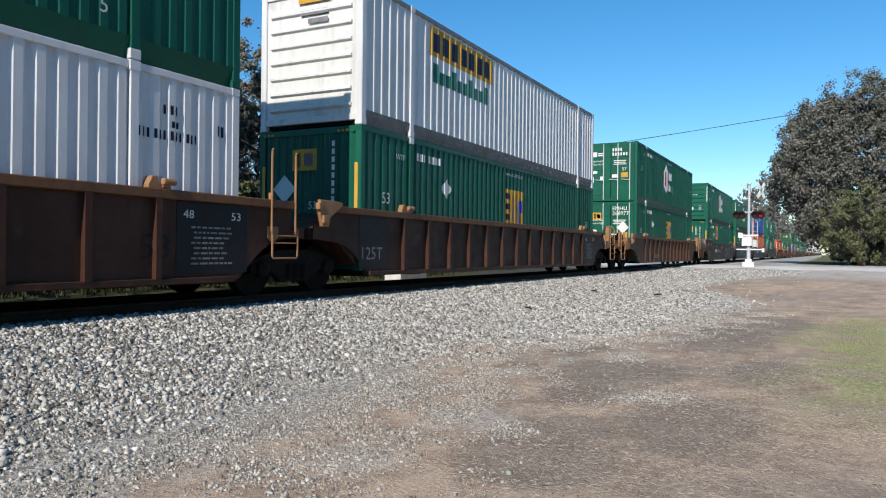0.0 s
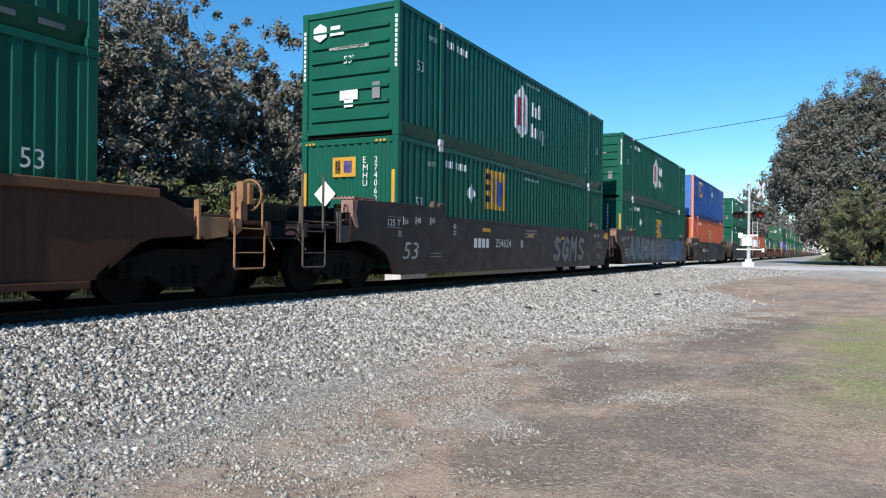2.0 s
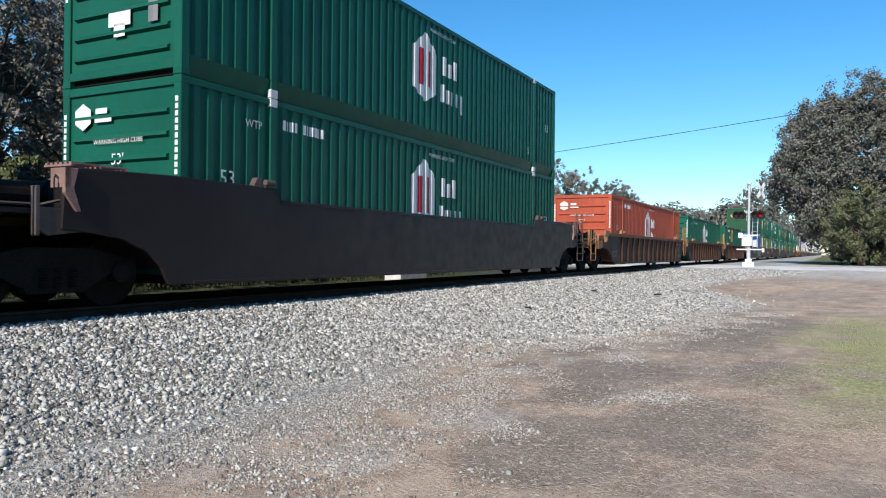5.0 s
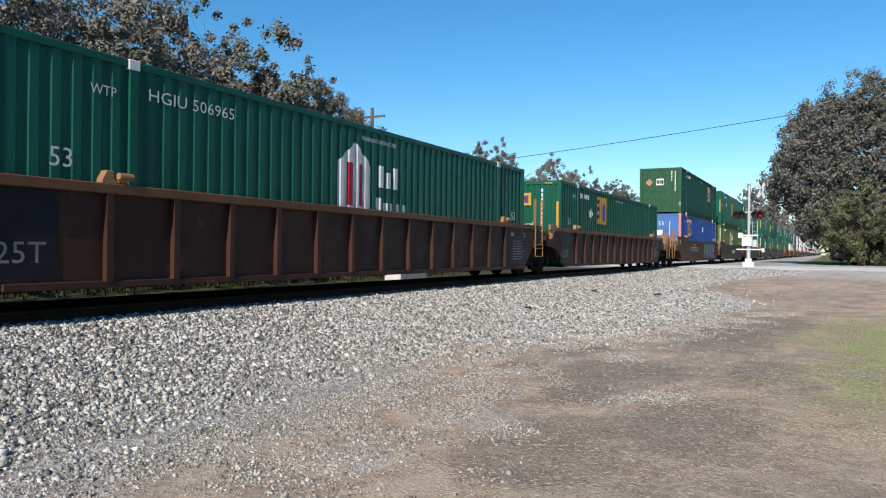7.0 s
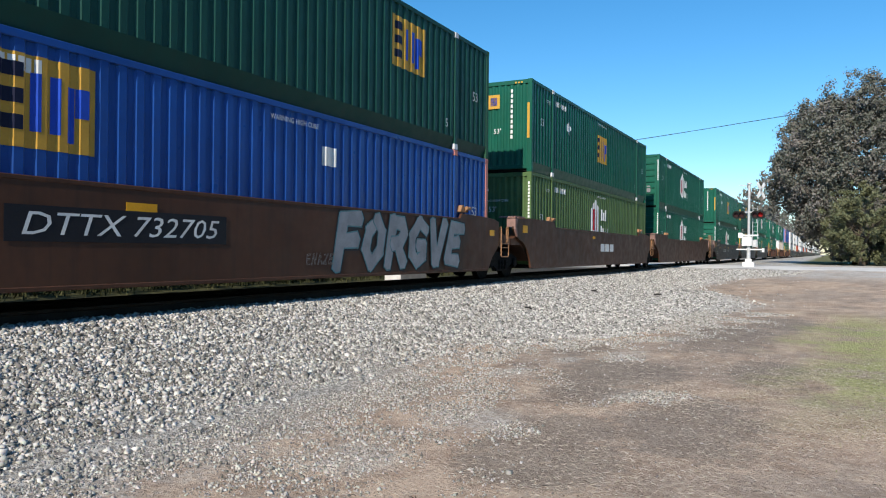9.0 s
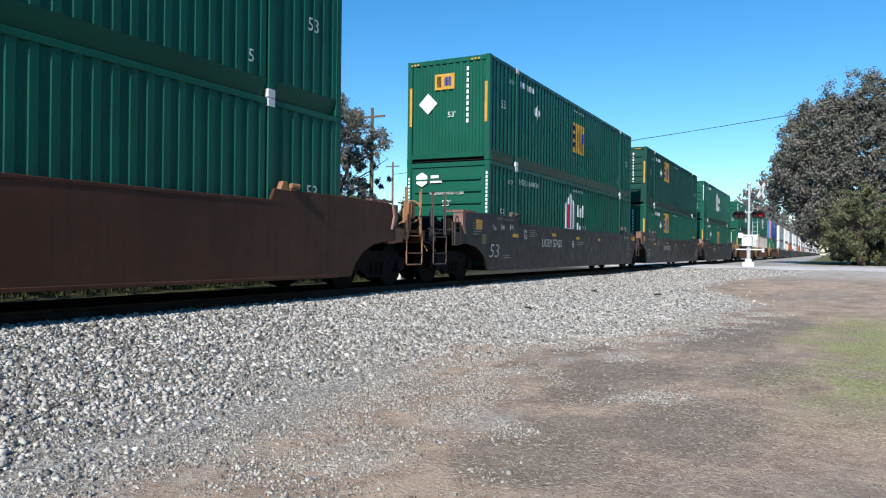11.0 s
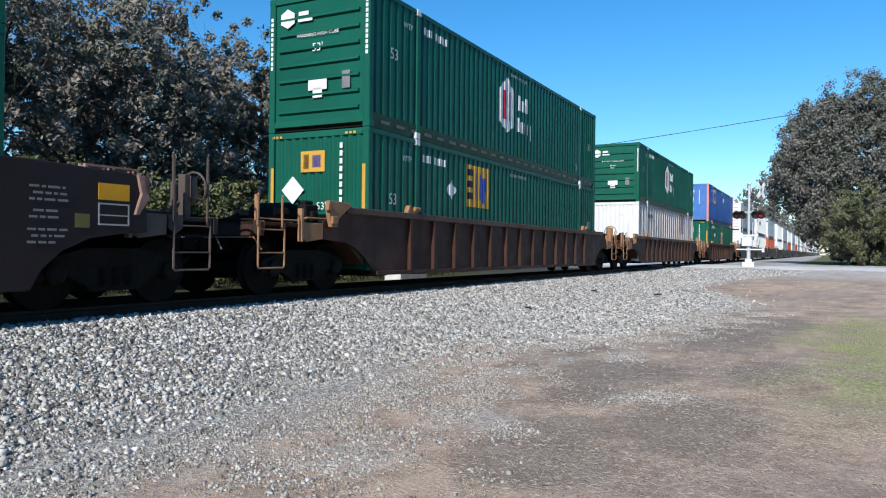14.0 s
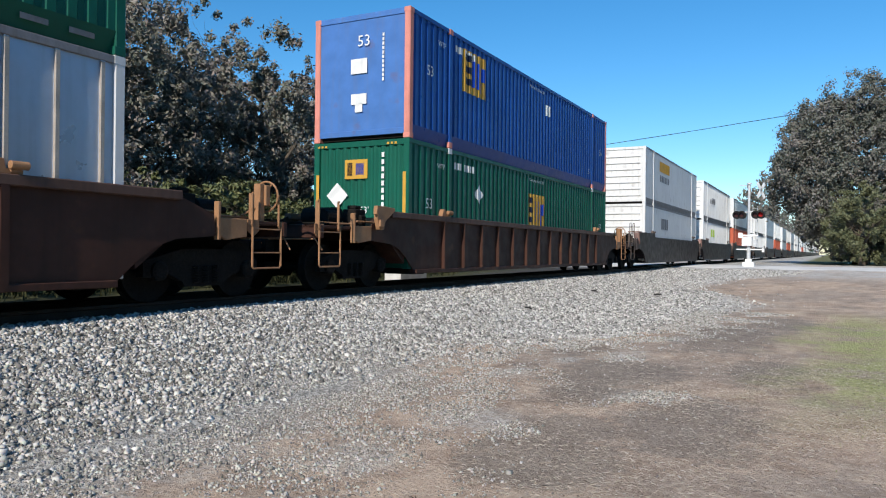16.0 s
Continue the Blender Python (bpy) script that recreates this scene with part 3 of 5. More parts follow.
            part("draft_sill", mesh_of("draft_sill", lambda bm: (box(bm, -11.2, -9.6, -.32, .32, .72, 1.05), box(bm, -11.45, -11.1, -.2, .2, .74, .98), box(bm, -11.74, -11.4, -.1, .12, .76, .96)), STEEL, 0.02), ob, turn=turn)
            part("end_deck", mesh_of("end_deck:c", lambda bm: (box(bm, -11.3, -8.4, -1.3, 1.3, 1.18, 1.24), box(bm, -11.3, -11.2, -1.35, 1.35, 1.0, 1.24), box(bm, -9.75, -9.5, -1.32, 1.32, .98, 1.18)), paint, 0.01), ob, turn=turn)
            if near:
                a, b = (10.42, 11.1) if sx > 0 else (-11.38, -10.74)
                end_ladder(ob, a, b, -1.38, .48, 1.14, 1.68 if style == "ribbed" else 2.16, fit)
                part("side_step", mesh_of("side_step", lambda bm: (prism(bm, [(-.3, 1.26), (-.3, 1.02), (-.12, .92), (.34, .98), (.34, 1.26)], -.03, .03), box(bm, -.3, -.24, -.05, .05, .92, 1.5)), fit, 0.01), ob, (sx * 9.98, -1.33, 0), "tan end post and plate")
                end_rigging(ob, sx, fit, paint)
                if sx > 0:
                    part("brake_wheel", mesh_of("brake_wheel", brake_wheel, fit), ob, (10.98, -1.16, 1.66), "round hand brake wheel")
                    part("brake_stand", mesh_of("brake_stand", lambda bm: (box(bm, 10.74, 10.86, -1.24, -1.10, 1.2, 1.86), box(bm, 10.84, 10.95, -1.28, -1.02, 1.5, 1.84), tube(bm, [(10.8, -1.17, 1.5), (10.5, -1.0, 1.3)], .02)), fit, 0.01), ob)
    return ob


def stack_guide(bm):
    """A cast guide with a round latch and a lever."""
    prism(bm, [(-.19, 0), (-.19, .05), (-.12, .17), (-.02, .17), (.0, .06), (.2, .05), (.2, 0)], -.06, .07)
    box(bm, .04, .17, -.08, -.02, .02, .13)
    tube(bm, [(.02, -.09, .1), (.24, -.09, .1)], .05, 10)


def end_casting(bm):
    """A worn casting with lugs at the end of a car's top chord."""
    prism(bm, [(-.38, 1.68), (-.38, 1.42), (-.30, 1.2), (-.12, 1.2), (-.08, 1.36), (.0, 1.42), (.3, 1.60), (.3, 1.66), (-.05, 1.68)], -.05, .04)
    box(bm, -.46, -.37, -.09, .0, 1.5, 1.62)
    box(bm, -.34, -.2, -.1, -.05, 1.26, 1.4)


def brake_wheel(bm):
    tube(bm, [(0, .25 * math.cos(a), .25 * math.sin(a)) for a in [i * math.pi / 10 for i in range(21)]], .018)
    for a in (0, 2.09, 4.19):
        tube(bm, [(-.03, 0, 0), (0, .24 * math.cos(a), .24 * math.sin(a))], .013)
    tube(bm, [(-.14, 0, 0), (.02, 0, 0)], .03)


def end_rigging(ob, sx, fit, paint):
    """Pipes, hoses, a brake cylinder and a reservoir crowded on a car's end platform."""
    turn = Matrix() if sx > 0 else Matrix.Rotation(math.pi, 4, "Z")
    part("air_reservoir", mesh_of("air_reservoir", lambda bm: lathe(bm, [(-.55, .05), (-.5, .19), (.35, .19), (.4, .05)], 14), STEEL), ob, (sx * 9.3, .2, 1.5))
    part("brake_cylinder", mesh_of("brake_cylinder", lambda bm: lathe(bm, [(-.3, .04), (-.28, .16), (.12, .16), (.16, .07), (.4, .05)], 14, "x"), STEEL), ob, (sx * 10.1, -.7, 1.42))
    part("valve_box", mesh_of("valve_box", lambda bm: (box(bm, -.19, .19, -.16, .16, 1.24, 1.62), box(bm, -.09, .09, -.24, -.16, 1.3, 1.5), box(bm, -.12, .12, -.1, .1, 1.62, 1.70)), STEEL, .02), ob, (sx * 9.45, -.8, 0))
    part("brake_pipe", mesh_of("brake_pipe", lambda bm: tube(bm, [(9.0, -1.1, 1.36), (9.8, -1.12, 1.36), (10.0, -1.05, 1.30), (10.9, -1.0, 1.30), (11.2, -.6, 1.15)], .022), fit), ob, turn=turn if sx > 0 else Matrix.Scale(-1, 4, (1, 0, 0)))
    part("air_hose", mesh_of("air_hose", lambda bm: tube(bm, [(11.2, -.35, .95), (11.45, -.37, .72), (11.62, -.3, .55), (11.78, -.2, .62)], .03, 8), STEEL), ob, turn=turn)
    part("crossover_step", mesh_of("crossover_step", lambda bm: [box(bm, 10.98 + .07 * i, 11.01 + .07 * i, -1.3, 1.3, 1.266, 1.29) for i in range(5)], STEEL), ob, turn=turn)
    part("uncoupling_lever", mesh_of("uncoupling_lever", lambda bm: tube(bm, [(11.32, -1.4, .78), (11.34, -1.25, .98), (11.34, -.2, .98), (11.45, -.1, .9)], .014), fit), ob, turn=turn if sx > 0 else Matrix.Scale(-1, 4, (1, 0, 0)))


def prism_rib(bm):
    box(bm, -.05, .05, -1.43, -1.35, .36, 1.48)


def end_ladder(ob, x0, x1, y, low, deck, top, paint):
    """A pipe stirrup with two rungs below the deck, and two tall narrow pipe loops above it."""
    w = x1 - x0
    stirrup = part("grab_ladder", mesh_of("grab_ladder:%.2f%.2f" % (w, low), lambda bm: (tube(bm, [(0, 0, deck + .1), (0, 0, low + .03), (.03, 0, low), (w - .03, 0, low), (w, 0, low + .03), (w, 0, deck + .1)], .018),
                   tube(bm, [(0, 0, low + .25), (w, 0, low + .25)], .013), tube(bm, [(0, 0, deck - .03), (w, 0, deck - .03)], .013)), paint), ob, (x0, y, 0), "bent pipe grab ladder")
    lp = mesh_of("grab_loop:%.2f" % top, lambda bm: tube(bm, [(0, 0, deck), (-.03, -.01, deck + .04), (-.03, -.01, top - .05), (0, 0, top), (.05, .06, top), (.07, .08, top - .06), (.07, .08, deck + .06), (.04, .06, deck)], .017), paint)
    for x in (x0, x1 - .04):
        part("grab_loop", lp, ob, (x, y, 0), "narrow upright pipe loop")
    part("end_post", mesh_of("end_post:%.2f" % top, lambda bm: (box(bm, -.04, .04, -.03, .03, deck - .1, min(top, 1.72)), prism(bm, [(-.14, deck + .12), (-.14, deck - .06), (0, deck - .16), (.14, deck - .06), (.14, deck + .12)], -.05, -.03)), paint, 0.01), ob, (x0 + .1, y + .12, 0), "upright end post")


def car_plates(ob, rows, material, name="reflector", y=-1.40):
    for x, z, w, h in rows:
        part(name, mesh_of("%s:%.2f%.2f" % (name, w, h), lambda bm: box(bm, 0, w, -.004, 0, 0, h), material), ob, (x, y, z))


# ---- ground ----
def smoothstep(a, b, x):
    t = min(1.0, max(0.0, (x - a) / (b - a)))
    return t * t * (3 - 2 * t)


def ground_height(x, y):
    base = 0.66 * smoothstep(14, 46, x) + 0.0 * y
    if y > YC + 2:
        base = max(base, 0.35 * smoothstep(YC + 2, YC + 6, y)) if x < 46 else base
    d = abs(y - YC)
    bed = 0.60 - max(0.0, d - 1.62) * 0.20
    z = max(base, bed)
    if x < 60 and d > 1.5:
        z += 0.035 * noise.noise((x * .35, y * .35, 0)) + 0.012 * noise.noise((x * 1.7, y * 1.7, 3))
    return z


# along the track: x, and the y at which crushed stone gives way to dirt
GRAVEL_EDGE = ((0, 3.0), (4, 3.2), (7.5, 3.7), (10.3, 4.55), (11.6, 4.0), (13.4, 3.1), (16, 2.6), (19, 2.1), (22.3, 1.2), (24.5, 2.2), (28, 4.0), (33, 3.4), (38, 1.0))
STREWN = ((11.1, 2.68, .75, .34), (8.05, 1.72, .45, .42), (6.15, 2.85, .5, .5), (10.2, 3.3, .35, .2), (8.85, 3.6, .5, .3), (17.2, 2.3, 1.3, .35), (4.6, 3.1, .5, .4), (13.6, 2.4, .5, .2))
EARTH = ((7.9, 2.3, .7, .5), (11.6, 3.5, .9, .5), (9.5, 2.4, 1.2, .8), (14.5, 1.6, 2.4, .9), (6.2, 1.9, .6, .5), (17.5, .9, 1.8, .7), (10.5, .7, 1.4, .5), (6.9, 1.1, 1.3, .7), (5.3, 1.9, .8, .6))


def ground_material():
    m = bpy.data.materials.new("dirt_gravel_and_grass")
    m.use_nodes = True
    nt = m.node_tree
    n, l = nt.nodes, nt.links
    p = n["Principled BSDF"]
    geo = n.new("ShaderNodeNewGeometry")
    sep = n.new("ShaderNodeSeparateXYZ")
    l.new(geo.outputs["Position"], sep.inputs[0])

    def nz(sc, det=5.0, rough=0.6, stretch=None):
        t = n.new("ShaderNodeTexNoise")
        t.inputs["Scale"].default_value, t.inputs["Detail"].default_value, t.inputs["Roughness"].default_value = sc, det, rough
        if stretch:
            mp = n.new("ShaderNodeMapping")
            mp.inputs["Scale"].default_value = stretch
            l.new(geo.outputs["Position"], mp.inputs[0])
            l.new(mp.outputs[0], t.inputs["Vector"])
        else:
            l.new(geo.outputs["Position"], t.inputs["Vector"])
        return t.outputs["Fac"]

    def math_(op, a, b, c=None):
        q = n.new("ShaderNodeMath")
        q.operation = op
        for i, v in enumerate((a, b, c)):
            if v is None:
                continue
            if hasattr(v, "is_output"):
                l.new(v, q.inputs[i])
            else:
                q.inputs[i].default_value = v
        return q.outputs[0]

    def rng(f, a, b, c=0.0, d=1.0):
        r = n.new("ShaderNodeMapRange")
        r.interpolation_type = "SMOOTHSTEP"
        for i, v in enumerate((a, b, c, d)):
            r.inputs[i + 1].default_value = v
        l.new(f, r.inputs[0])
        return r.outputs[0]

    def mix(f, a, b):
        x = n.new("ShaderNodeMix")
        x.data_type = "RGBA"
        for sock, val in ((x.inputs[0], f), (x.inputs[6], a), (x.inputs[7], b)):
            if hasattr(val, "is_output"):
                l.new(val, sock)
            else:
                sock.default_value = val if isinstance(val, float) else (*val, 1)
        return x.outputs[2]

    X, Y = sep.outputs[0], sep.outputs[1]
    big, mid, fine = nz(.45), nz(2.2), nz(16, 6, .7)
    vor = n.new("ShaderNodeTexVoronoi")
    vor.inputs["Scale"].default_value = 24
    l.new(geo.outputs["Position"], vor.inputs["Vector"])

    def ellipses(rows, sharp=.55):
        """Mask of ragged patches: rows of centre x, y and half sizes."""
        wob = math_("MULTIPLY", math_("SUBTRACT", nz(2.6, 6, .75), .5), 2.4)
        out = None
        for cx, cy, rx, ry in rows:
            a = math_("POWER", math_("MULTIPLY", math_("SUBTRACT", X, cx), 1 / rx), 2.0)
            b = math_("POWER", math_("MULTIPLY", math_("SUBTRACT", Y, cy), 1 / ry), 2.0)
            d = rng(math_("ADD", math_("SQRT", math_("ADD", a, b), 0), wob), 1.25, 1.25 - sharp)
            out = d if out is None else math_("MAXIMUM", out, d)
        return out
    # brown dirt with dry grass
    dirt = mix(rng(mid, .35, .65), (0.36, 0.25, 0.18), (0.57, 0.425, 0.315))
    dirt = mix(rng(fine, .4, .75, 0, .6), dirt, (0.62, 0.50, 0.39))
    dirt = mix(rng(nz(.9, 4), .56, .70, 0, .6), dirt, (0.165, 0.122, 0.095))
    dirt = mix(rng(nz(.33, 5, .65), .44, .58, 0, .5), dirt, mix(rng(fine, .35, .7), (0.21, 0.18, 0.155), (0.37, 0.32, 0.275)))
    dirt = mix(rng(nz(7, 6, .75), .55, .7, 0, .45), dirt, (0.16, 0.125, 0.10))
    dirt = mix(rng(nz(1.0, 7, .75, (9.0, 2.2, 1)), .52, .66, 0, .5), dirt, (0.66, 0.54, 0.42))
    dirt = mix(math_("MULTIPLY", ellipses(EARTH), .68), dirt, mix(rng(fine, .35, .7), (0.17, 0.143, 0.118), (0.31, 0.265, 0.22)))
    dirt = mix(rng(nz(55, 5, .7), .56, .68, 0, .55), dirt, (0.11, 0.085, 0.068))
    dirt = mix(rng(nz(70, 4, .7), .60, .70, 0, .6), dirt, (0.72, 0.62, 0.52))
    # grey crushed stone
    stone = mix(rng(vor.outputs["Color"], .2, .8), (0.27, 0.245, 0.215), (0.56, 0.52, 0.465))
    stone = mix(rng(fine, .45, .8, 0, .7), stone, (0.12, 0.115, 0.11))
    ramp = n.new("ShaderNodeValToRGB")
    cr = ramp.color_ramp
    while len(cr.elements) < len(GRAVEL_EDGE):
        cr.elements.new(.5)
    for e, (gx_, gy_) in zip(cr.elements, GRAVEL_EDGE):
        e.position, e.color = gx_ / 40, (gy_ / 8, gy_ / 8, gy_ / 8, 1)
    l.new(math_("MULTIPLY", X, 1 / 40), ramp.inputs[0])
    line = math_("MULTIPLY", ramp.outputs[0], 8.0)
    edge = math_("SUBTRACT", Y, line)
    edge = math_("ADD", edge, math_("MULTIPLY", math_("SUBTRACT", big, .5), 1.0))
    edge = math_("ADD", edge, math_("MULTIPLY", math_("SUBTRACT", nz(3.0, 7, .75), .5), 2.2))
    c = mix(rng(edge, .2, 1.5), dirt, stone)
    # darker beneath the dense stones, painting in the shade of their gaps
    c = mix(rng(edge, 1.6, 2.8, 0, .6), c, (0.12, 0.115, 0.105))
    # patches of pale gravel on the dirt, and the pale apron of the crossing
    c = mix(math_("MULTIPLY", ellipses(STREWN, .9), .55), c, mix(rng(vor.outputs["Color"], .2, .8), (0.34, 0.31, 0.275), (0.66, 0.62, 0.56)))
    apron = math_("MULTIPLY", rng(X, 14, 22), rng(edge, -.2, .6))
    apron = math_("MAXIMUM", apron, rng(math_("ADD", X, math_("MULTIPLY", mid, 4.0)), 35, 41))
    c = mix(math_("MULTIPLY", apron, rng(nz(.7, 6, .75), .36, .6, .25, .85)), c, mix(rng(fine, .3, .7), (0.40, 0.375, 0.335), (0.70, 0.67, 0.62)))
    # oily, sooty stone between and beyond the rails, darkened further to paint the train's shade
    shade_and_soot = math_("MULTIPLY", rng(math_("ADD", Y, math_("MULTIPLY", mid, .5)), 8.5, 9.1), rng(X, 46, 40))
    c = mix(math_("MULTIPLY", shade_and_soot, .92), c, (0.028, 0.024, 0.021))
    # thin green grass away from the track
    gy = math_("ADD", Y, math_("MULTIPLY", math_("SUBTRACT", big, .5), 5.0))
    patch = math_("MULTIPLY", rng(gy, 1.0, -.8), math_("MULTIPLY", rng(X, 6.5, 9.0), rng(X, 22, 17)))
    patch = math_("MULTIPLY", patch, rng(nz(1.1, 6, .75), .36, .55))
    c = mix(math_("MULTIPLY", patch, .85), c, mix(rng(fine, .3, .7), (0.22, 0.25, 0.085), (0.46, 0.47, 0.19)))
    # grass beyond the track and all round
    far = rng(math_("ADD", Y, math_("MULTIPLY", mid, 2.0)), 15.0, 17.5)
    c = mix(far, c, mix(rng(mid, .3, .7), (0.04, 0.045, 0.018), (0.085, 0.082, 0.038)))
    behind = math_("MAXIMUM", rng(X, -6, -16), math_("MAXIMUM", rng(Y, -7, -14), math_("MULTIPLY", rng(X, 66, 74), rng(Y, 3.5, 1.5))))
    c = mix(behind, c, mix(rng(mid, .3, .7), (0.10, 0.115, 0.04), (0.19, 0.17, 0.085)))
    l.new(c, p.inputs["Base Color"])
    p.inputs["Roughness"].default_value = .95
    p.inputs["Specular IOR Level"].default_value = .15
    b = n.new("ShaderNodeBump")
    b.inputs["Strength"].default_value, b.inputs["Distance"].default_value = .7, .03
    l.new(math_("ADD", math_("MULTIPLY", nz(28, 7, .8), 1.1), math_("MULTIPLY", vor.outputs["Distance"], .6)), b.inputs["Height"])
    l.new(b.outputs[0], p.inputs["Normal"])
    return m


def spaced(parts):
    out = []
    for a, b, step in parts:
        k = max(1, round((b - a) / step))
        out += [a + (b - a) * i / k for i in range(k)]
    return out + [parts[-1][1]]


gx = spaced([(-2500, -200, 600), (-200, -20, 30), (-20, 0, 1), (0, 24, .3), (24, 62, .7), (62, 200, 12), (200, 4000, 500)])
gy = spaced([(-2500, -200, 600), (-200, -20, 25), (-20, -6, 1), (-6, 14, .3), (14, 30, 1), (30, 200, 25), (200, 2500, 500)])
gv = [(x, y, ground_height(x, y)) for x in gx for y in gy]
ny = len(gy)
gf = [(i * ny + j, (i + 1) * ny + j, (i + 1) * ny + j + 1, i * ny + j + 1) for i in range(len(gx) - 1) for j in range(ny - 1)]
gm = bpy.data.meshes.new("ground")
gm.from_pydata(gv, [], gf)
gm.shade_smooth()
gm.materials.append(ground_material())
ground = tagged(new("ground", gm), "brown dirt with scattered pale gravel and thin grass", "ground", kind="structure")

# the road that crosses the track
ASPHALT = mat("worn_pale_asphalt", (0.66, 0.635, 0.60), 0.9, vary=0.12, scale=0.6, bump=0.4, bscale=30)
rm = bmesh.new()
rys = spaced([(-120, -12, 8), (-12, 14, 1), (14, 90, 8)])
prev = None
for y in rys:
    sk = 0.12 * (y - 2)
    row = [rm.verts.new((x + sk, y, max(0.70, ground_height(x + sk, y) + .03) - (.06 if q in (0, 5) else 0) + (.02 if abs(y - YC) < 2 else 0))) for q, x in enumerate((46.5, 46.8, 50, 54, 56.7, 57))]
    if prev:
        for i in range(5):
            rm.faces.new((prev[i], prev[i + 1], row[i + 1], row[i]))
    prev = row
bmesh.ops.recalc_face_normals(rm, faces=rm.faces[:])
rme = bpy.data.meshes.new("road")
rm.to_mesh(rme)
rme.materials.append(ASPHALT)
road = tagged(new("road", rme), "worn pale asphalt road over the level crossing", "road", kind="structure")

# track: two rails on timber sleepers
track = tagged(new("railway_track"), "single railway track with steel rails on dark sleepers", "railway track", kind="structure")


def rail_profile(bm):
    half = [(.036, 0), (.036, -.035), (.009, -.05), (.009, -.145), (.07, -.16), (.07, -.175)]
    pts = [(a, b) for a, b in half] + [(-a, b) for a, b in half[::-1]]
    a = [bm.verts.new((-150, y, z)) for y, z in pts]
    b = [bm.verts.new((1300, y, z)) for y, z in pts]
    for i in range(len(pts)):
        j = (i + 1) % len(pts)
        bm.faces.new((a[i], a[j], b[j], b[i]))
    bm.faces.new(a[::-1])
    bm.faces.new(b)


rl = mesh_of("rail", rail_profile, RAILTOP)
for sy in (-1, 1):
    part("rail", rl, track, (0, YC + sy * .7535, RAIL))
slp = mesh_of("sleeper", lambda bm: box(bm, -.115, .115, -1.3, 1.3, -.12, .05), WOOD, 0.01)
for i in range(108):
    part("sleeper", slp, track, (-12 + i * .53, YC, RAIL - .225), turn=Matrix.Rotation(.02 * math.sin(i * 7.3), 4, "Z"))


# crushed stone of the track bed and the loose gravel beside it
def stones(name, label, count, seed, area, size, material, keep, small=False):
    rng = np.random.default_rng(seed)
    x = rng.uniform(area[0], area[1], count)
    y = rng.uniform(area[2], area[3], count)
    ok = keep(x, y, rng.uniform(0, 1, count))
    x, y = x[ok], y[ok]
    k = len(x)
    base = np.array([(a, b, c) for a in (-1, 1) for b in (-1, 1) for c in (-1, 1)], float)
    f = np.array([(0, 1, 3, 2), (4, 6, 7, 5), (0, 4, 5, 1), (2, 3, 7, 6), (0, 2, 6, 4), (1, 5, 7, 3)])
    if small:
        base = 1.3 * np.array([(1, 0, 0), (-1, 0, 0), (0, 1, 0), (0, -1, 0), (0, 0, 1), (0, 0, -1)], float)
        f = np.array([(0, 2, 4), (2, 1, 4), (1, 3, 4), (3, 0, 4), (2, 0, 5), (1, 2, 5), (3, 1, 5), (0, 3, 5)])
    nv, nf = len(base), f.shape[1]
    s = np.minimum(rng.lognormal(math.log(size), .36, k), size * 1.9) * (1 + np.clip(x - 9, 0, 30) * .02)
    v = base[None] * (1 + rng.uniform(-.62, .38, (k, nv, 3)))
    v *= (s[:, None] * rng.uniform(.42, 1.22, (k, 3)))[:, None, :]
    ang = rng.uniform(0, 6.28, (3, k))
    for ax, a in ((0, ang[0]), (1, ang[1]), (2, ang[2])):
        i, j = [(1, 2), (0, 2), (0, 1)][ax]
        c, sn = np.cos(a)[:, None], np.sin(a)[:, None]
        vi, vj = v[:, :, i] * c - v[:, :, j] * sn, v[:, :, i] * sn + v[:, :, j] * c
        v[:, :, i], v[:, :, j] = vi, vj
    z = np.array([ground_height(a, b) for a, b in zip(x, y)]) + s * .25
    v += np.stack([x, y, z], 1)[:, None, :]
    faces = (np.arange(k)[:, None, None] * nv + f[None]).reshape(-1, nf)
    me = bpy.data.meshes.new(name)
    me.vertices.add(k * nv)
    me.vertices.foreach_set("co", v.reshape(-1))
    me.loops.add(len(faces) * nf)
    me.loops.foreach_set("vertex_index", faces.reshape(-1).astype(np.int32))
    me.polygons.add(len(faces))
    me.polygons.foreach_set("loop_start", np.arange(0, len(faces) * nf, nf, dtype=np.int32))
    me.update(calc_edges=True)
    me.validate()
    me.materials.append(material)
    return tagged(new(name, me), label, "gravel", kind="stuff")


def island_material(name, a, b, rough=.9):
    """Colour that differs from piece to piece."""
    m = bpy.data.materials.new(name)
    m.use_nodes = True
    n, l = m.node_tree.nodes, m.node_tree.links
    p = n["Principled BSDF"]
    g = n.new("ShaderNodeNewGeometry")
    r = n.new("ShaderNodeValToRGB")
    for e, (pos, col) in zip((r.color_ramp.elements[0], r.color_ramp.elements[1]), ((0, a), (1, b))):
        e.position, e.color = pos, (*col, 1)
    l.new(g.outputs["Random Per Island"], r.inputs[0])
    t = n.new("ShaderNodeTexNoise")
    t.inputs["Scale"].default_value, t.inputs["Detail"].default_value = 45, 4
    l.new(g.outputs["Position"], t.inputs["Vector"])
    x = n.new("ShaderNodeMix")
    x.data_type, x.blend_type = "RGBA", "MULTIPLY"
    x.inputs[0].default_value = .38
    l.new(r.outputs[0], x.inputs[6])
    l.new(t.outputs["Color"], x.inputs[7])
    l.new(x.outputs[2], p.inputs["Base Color"])
    p.inputs["Roughness"].default_value = rough
    p.inputs["Specular IOR Level"].default_value = .2
    return m


BALLAST = island_material("crushed_granite", (0.13, 0.122, 0.11), (0.82, 0.785, 0.73))
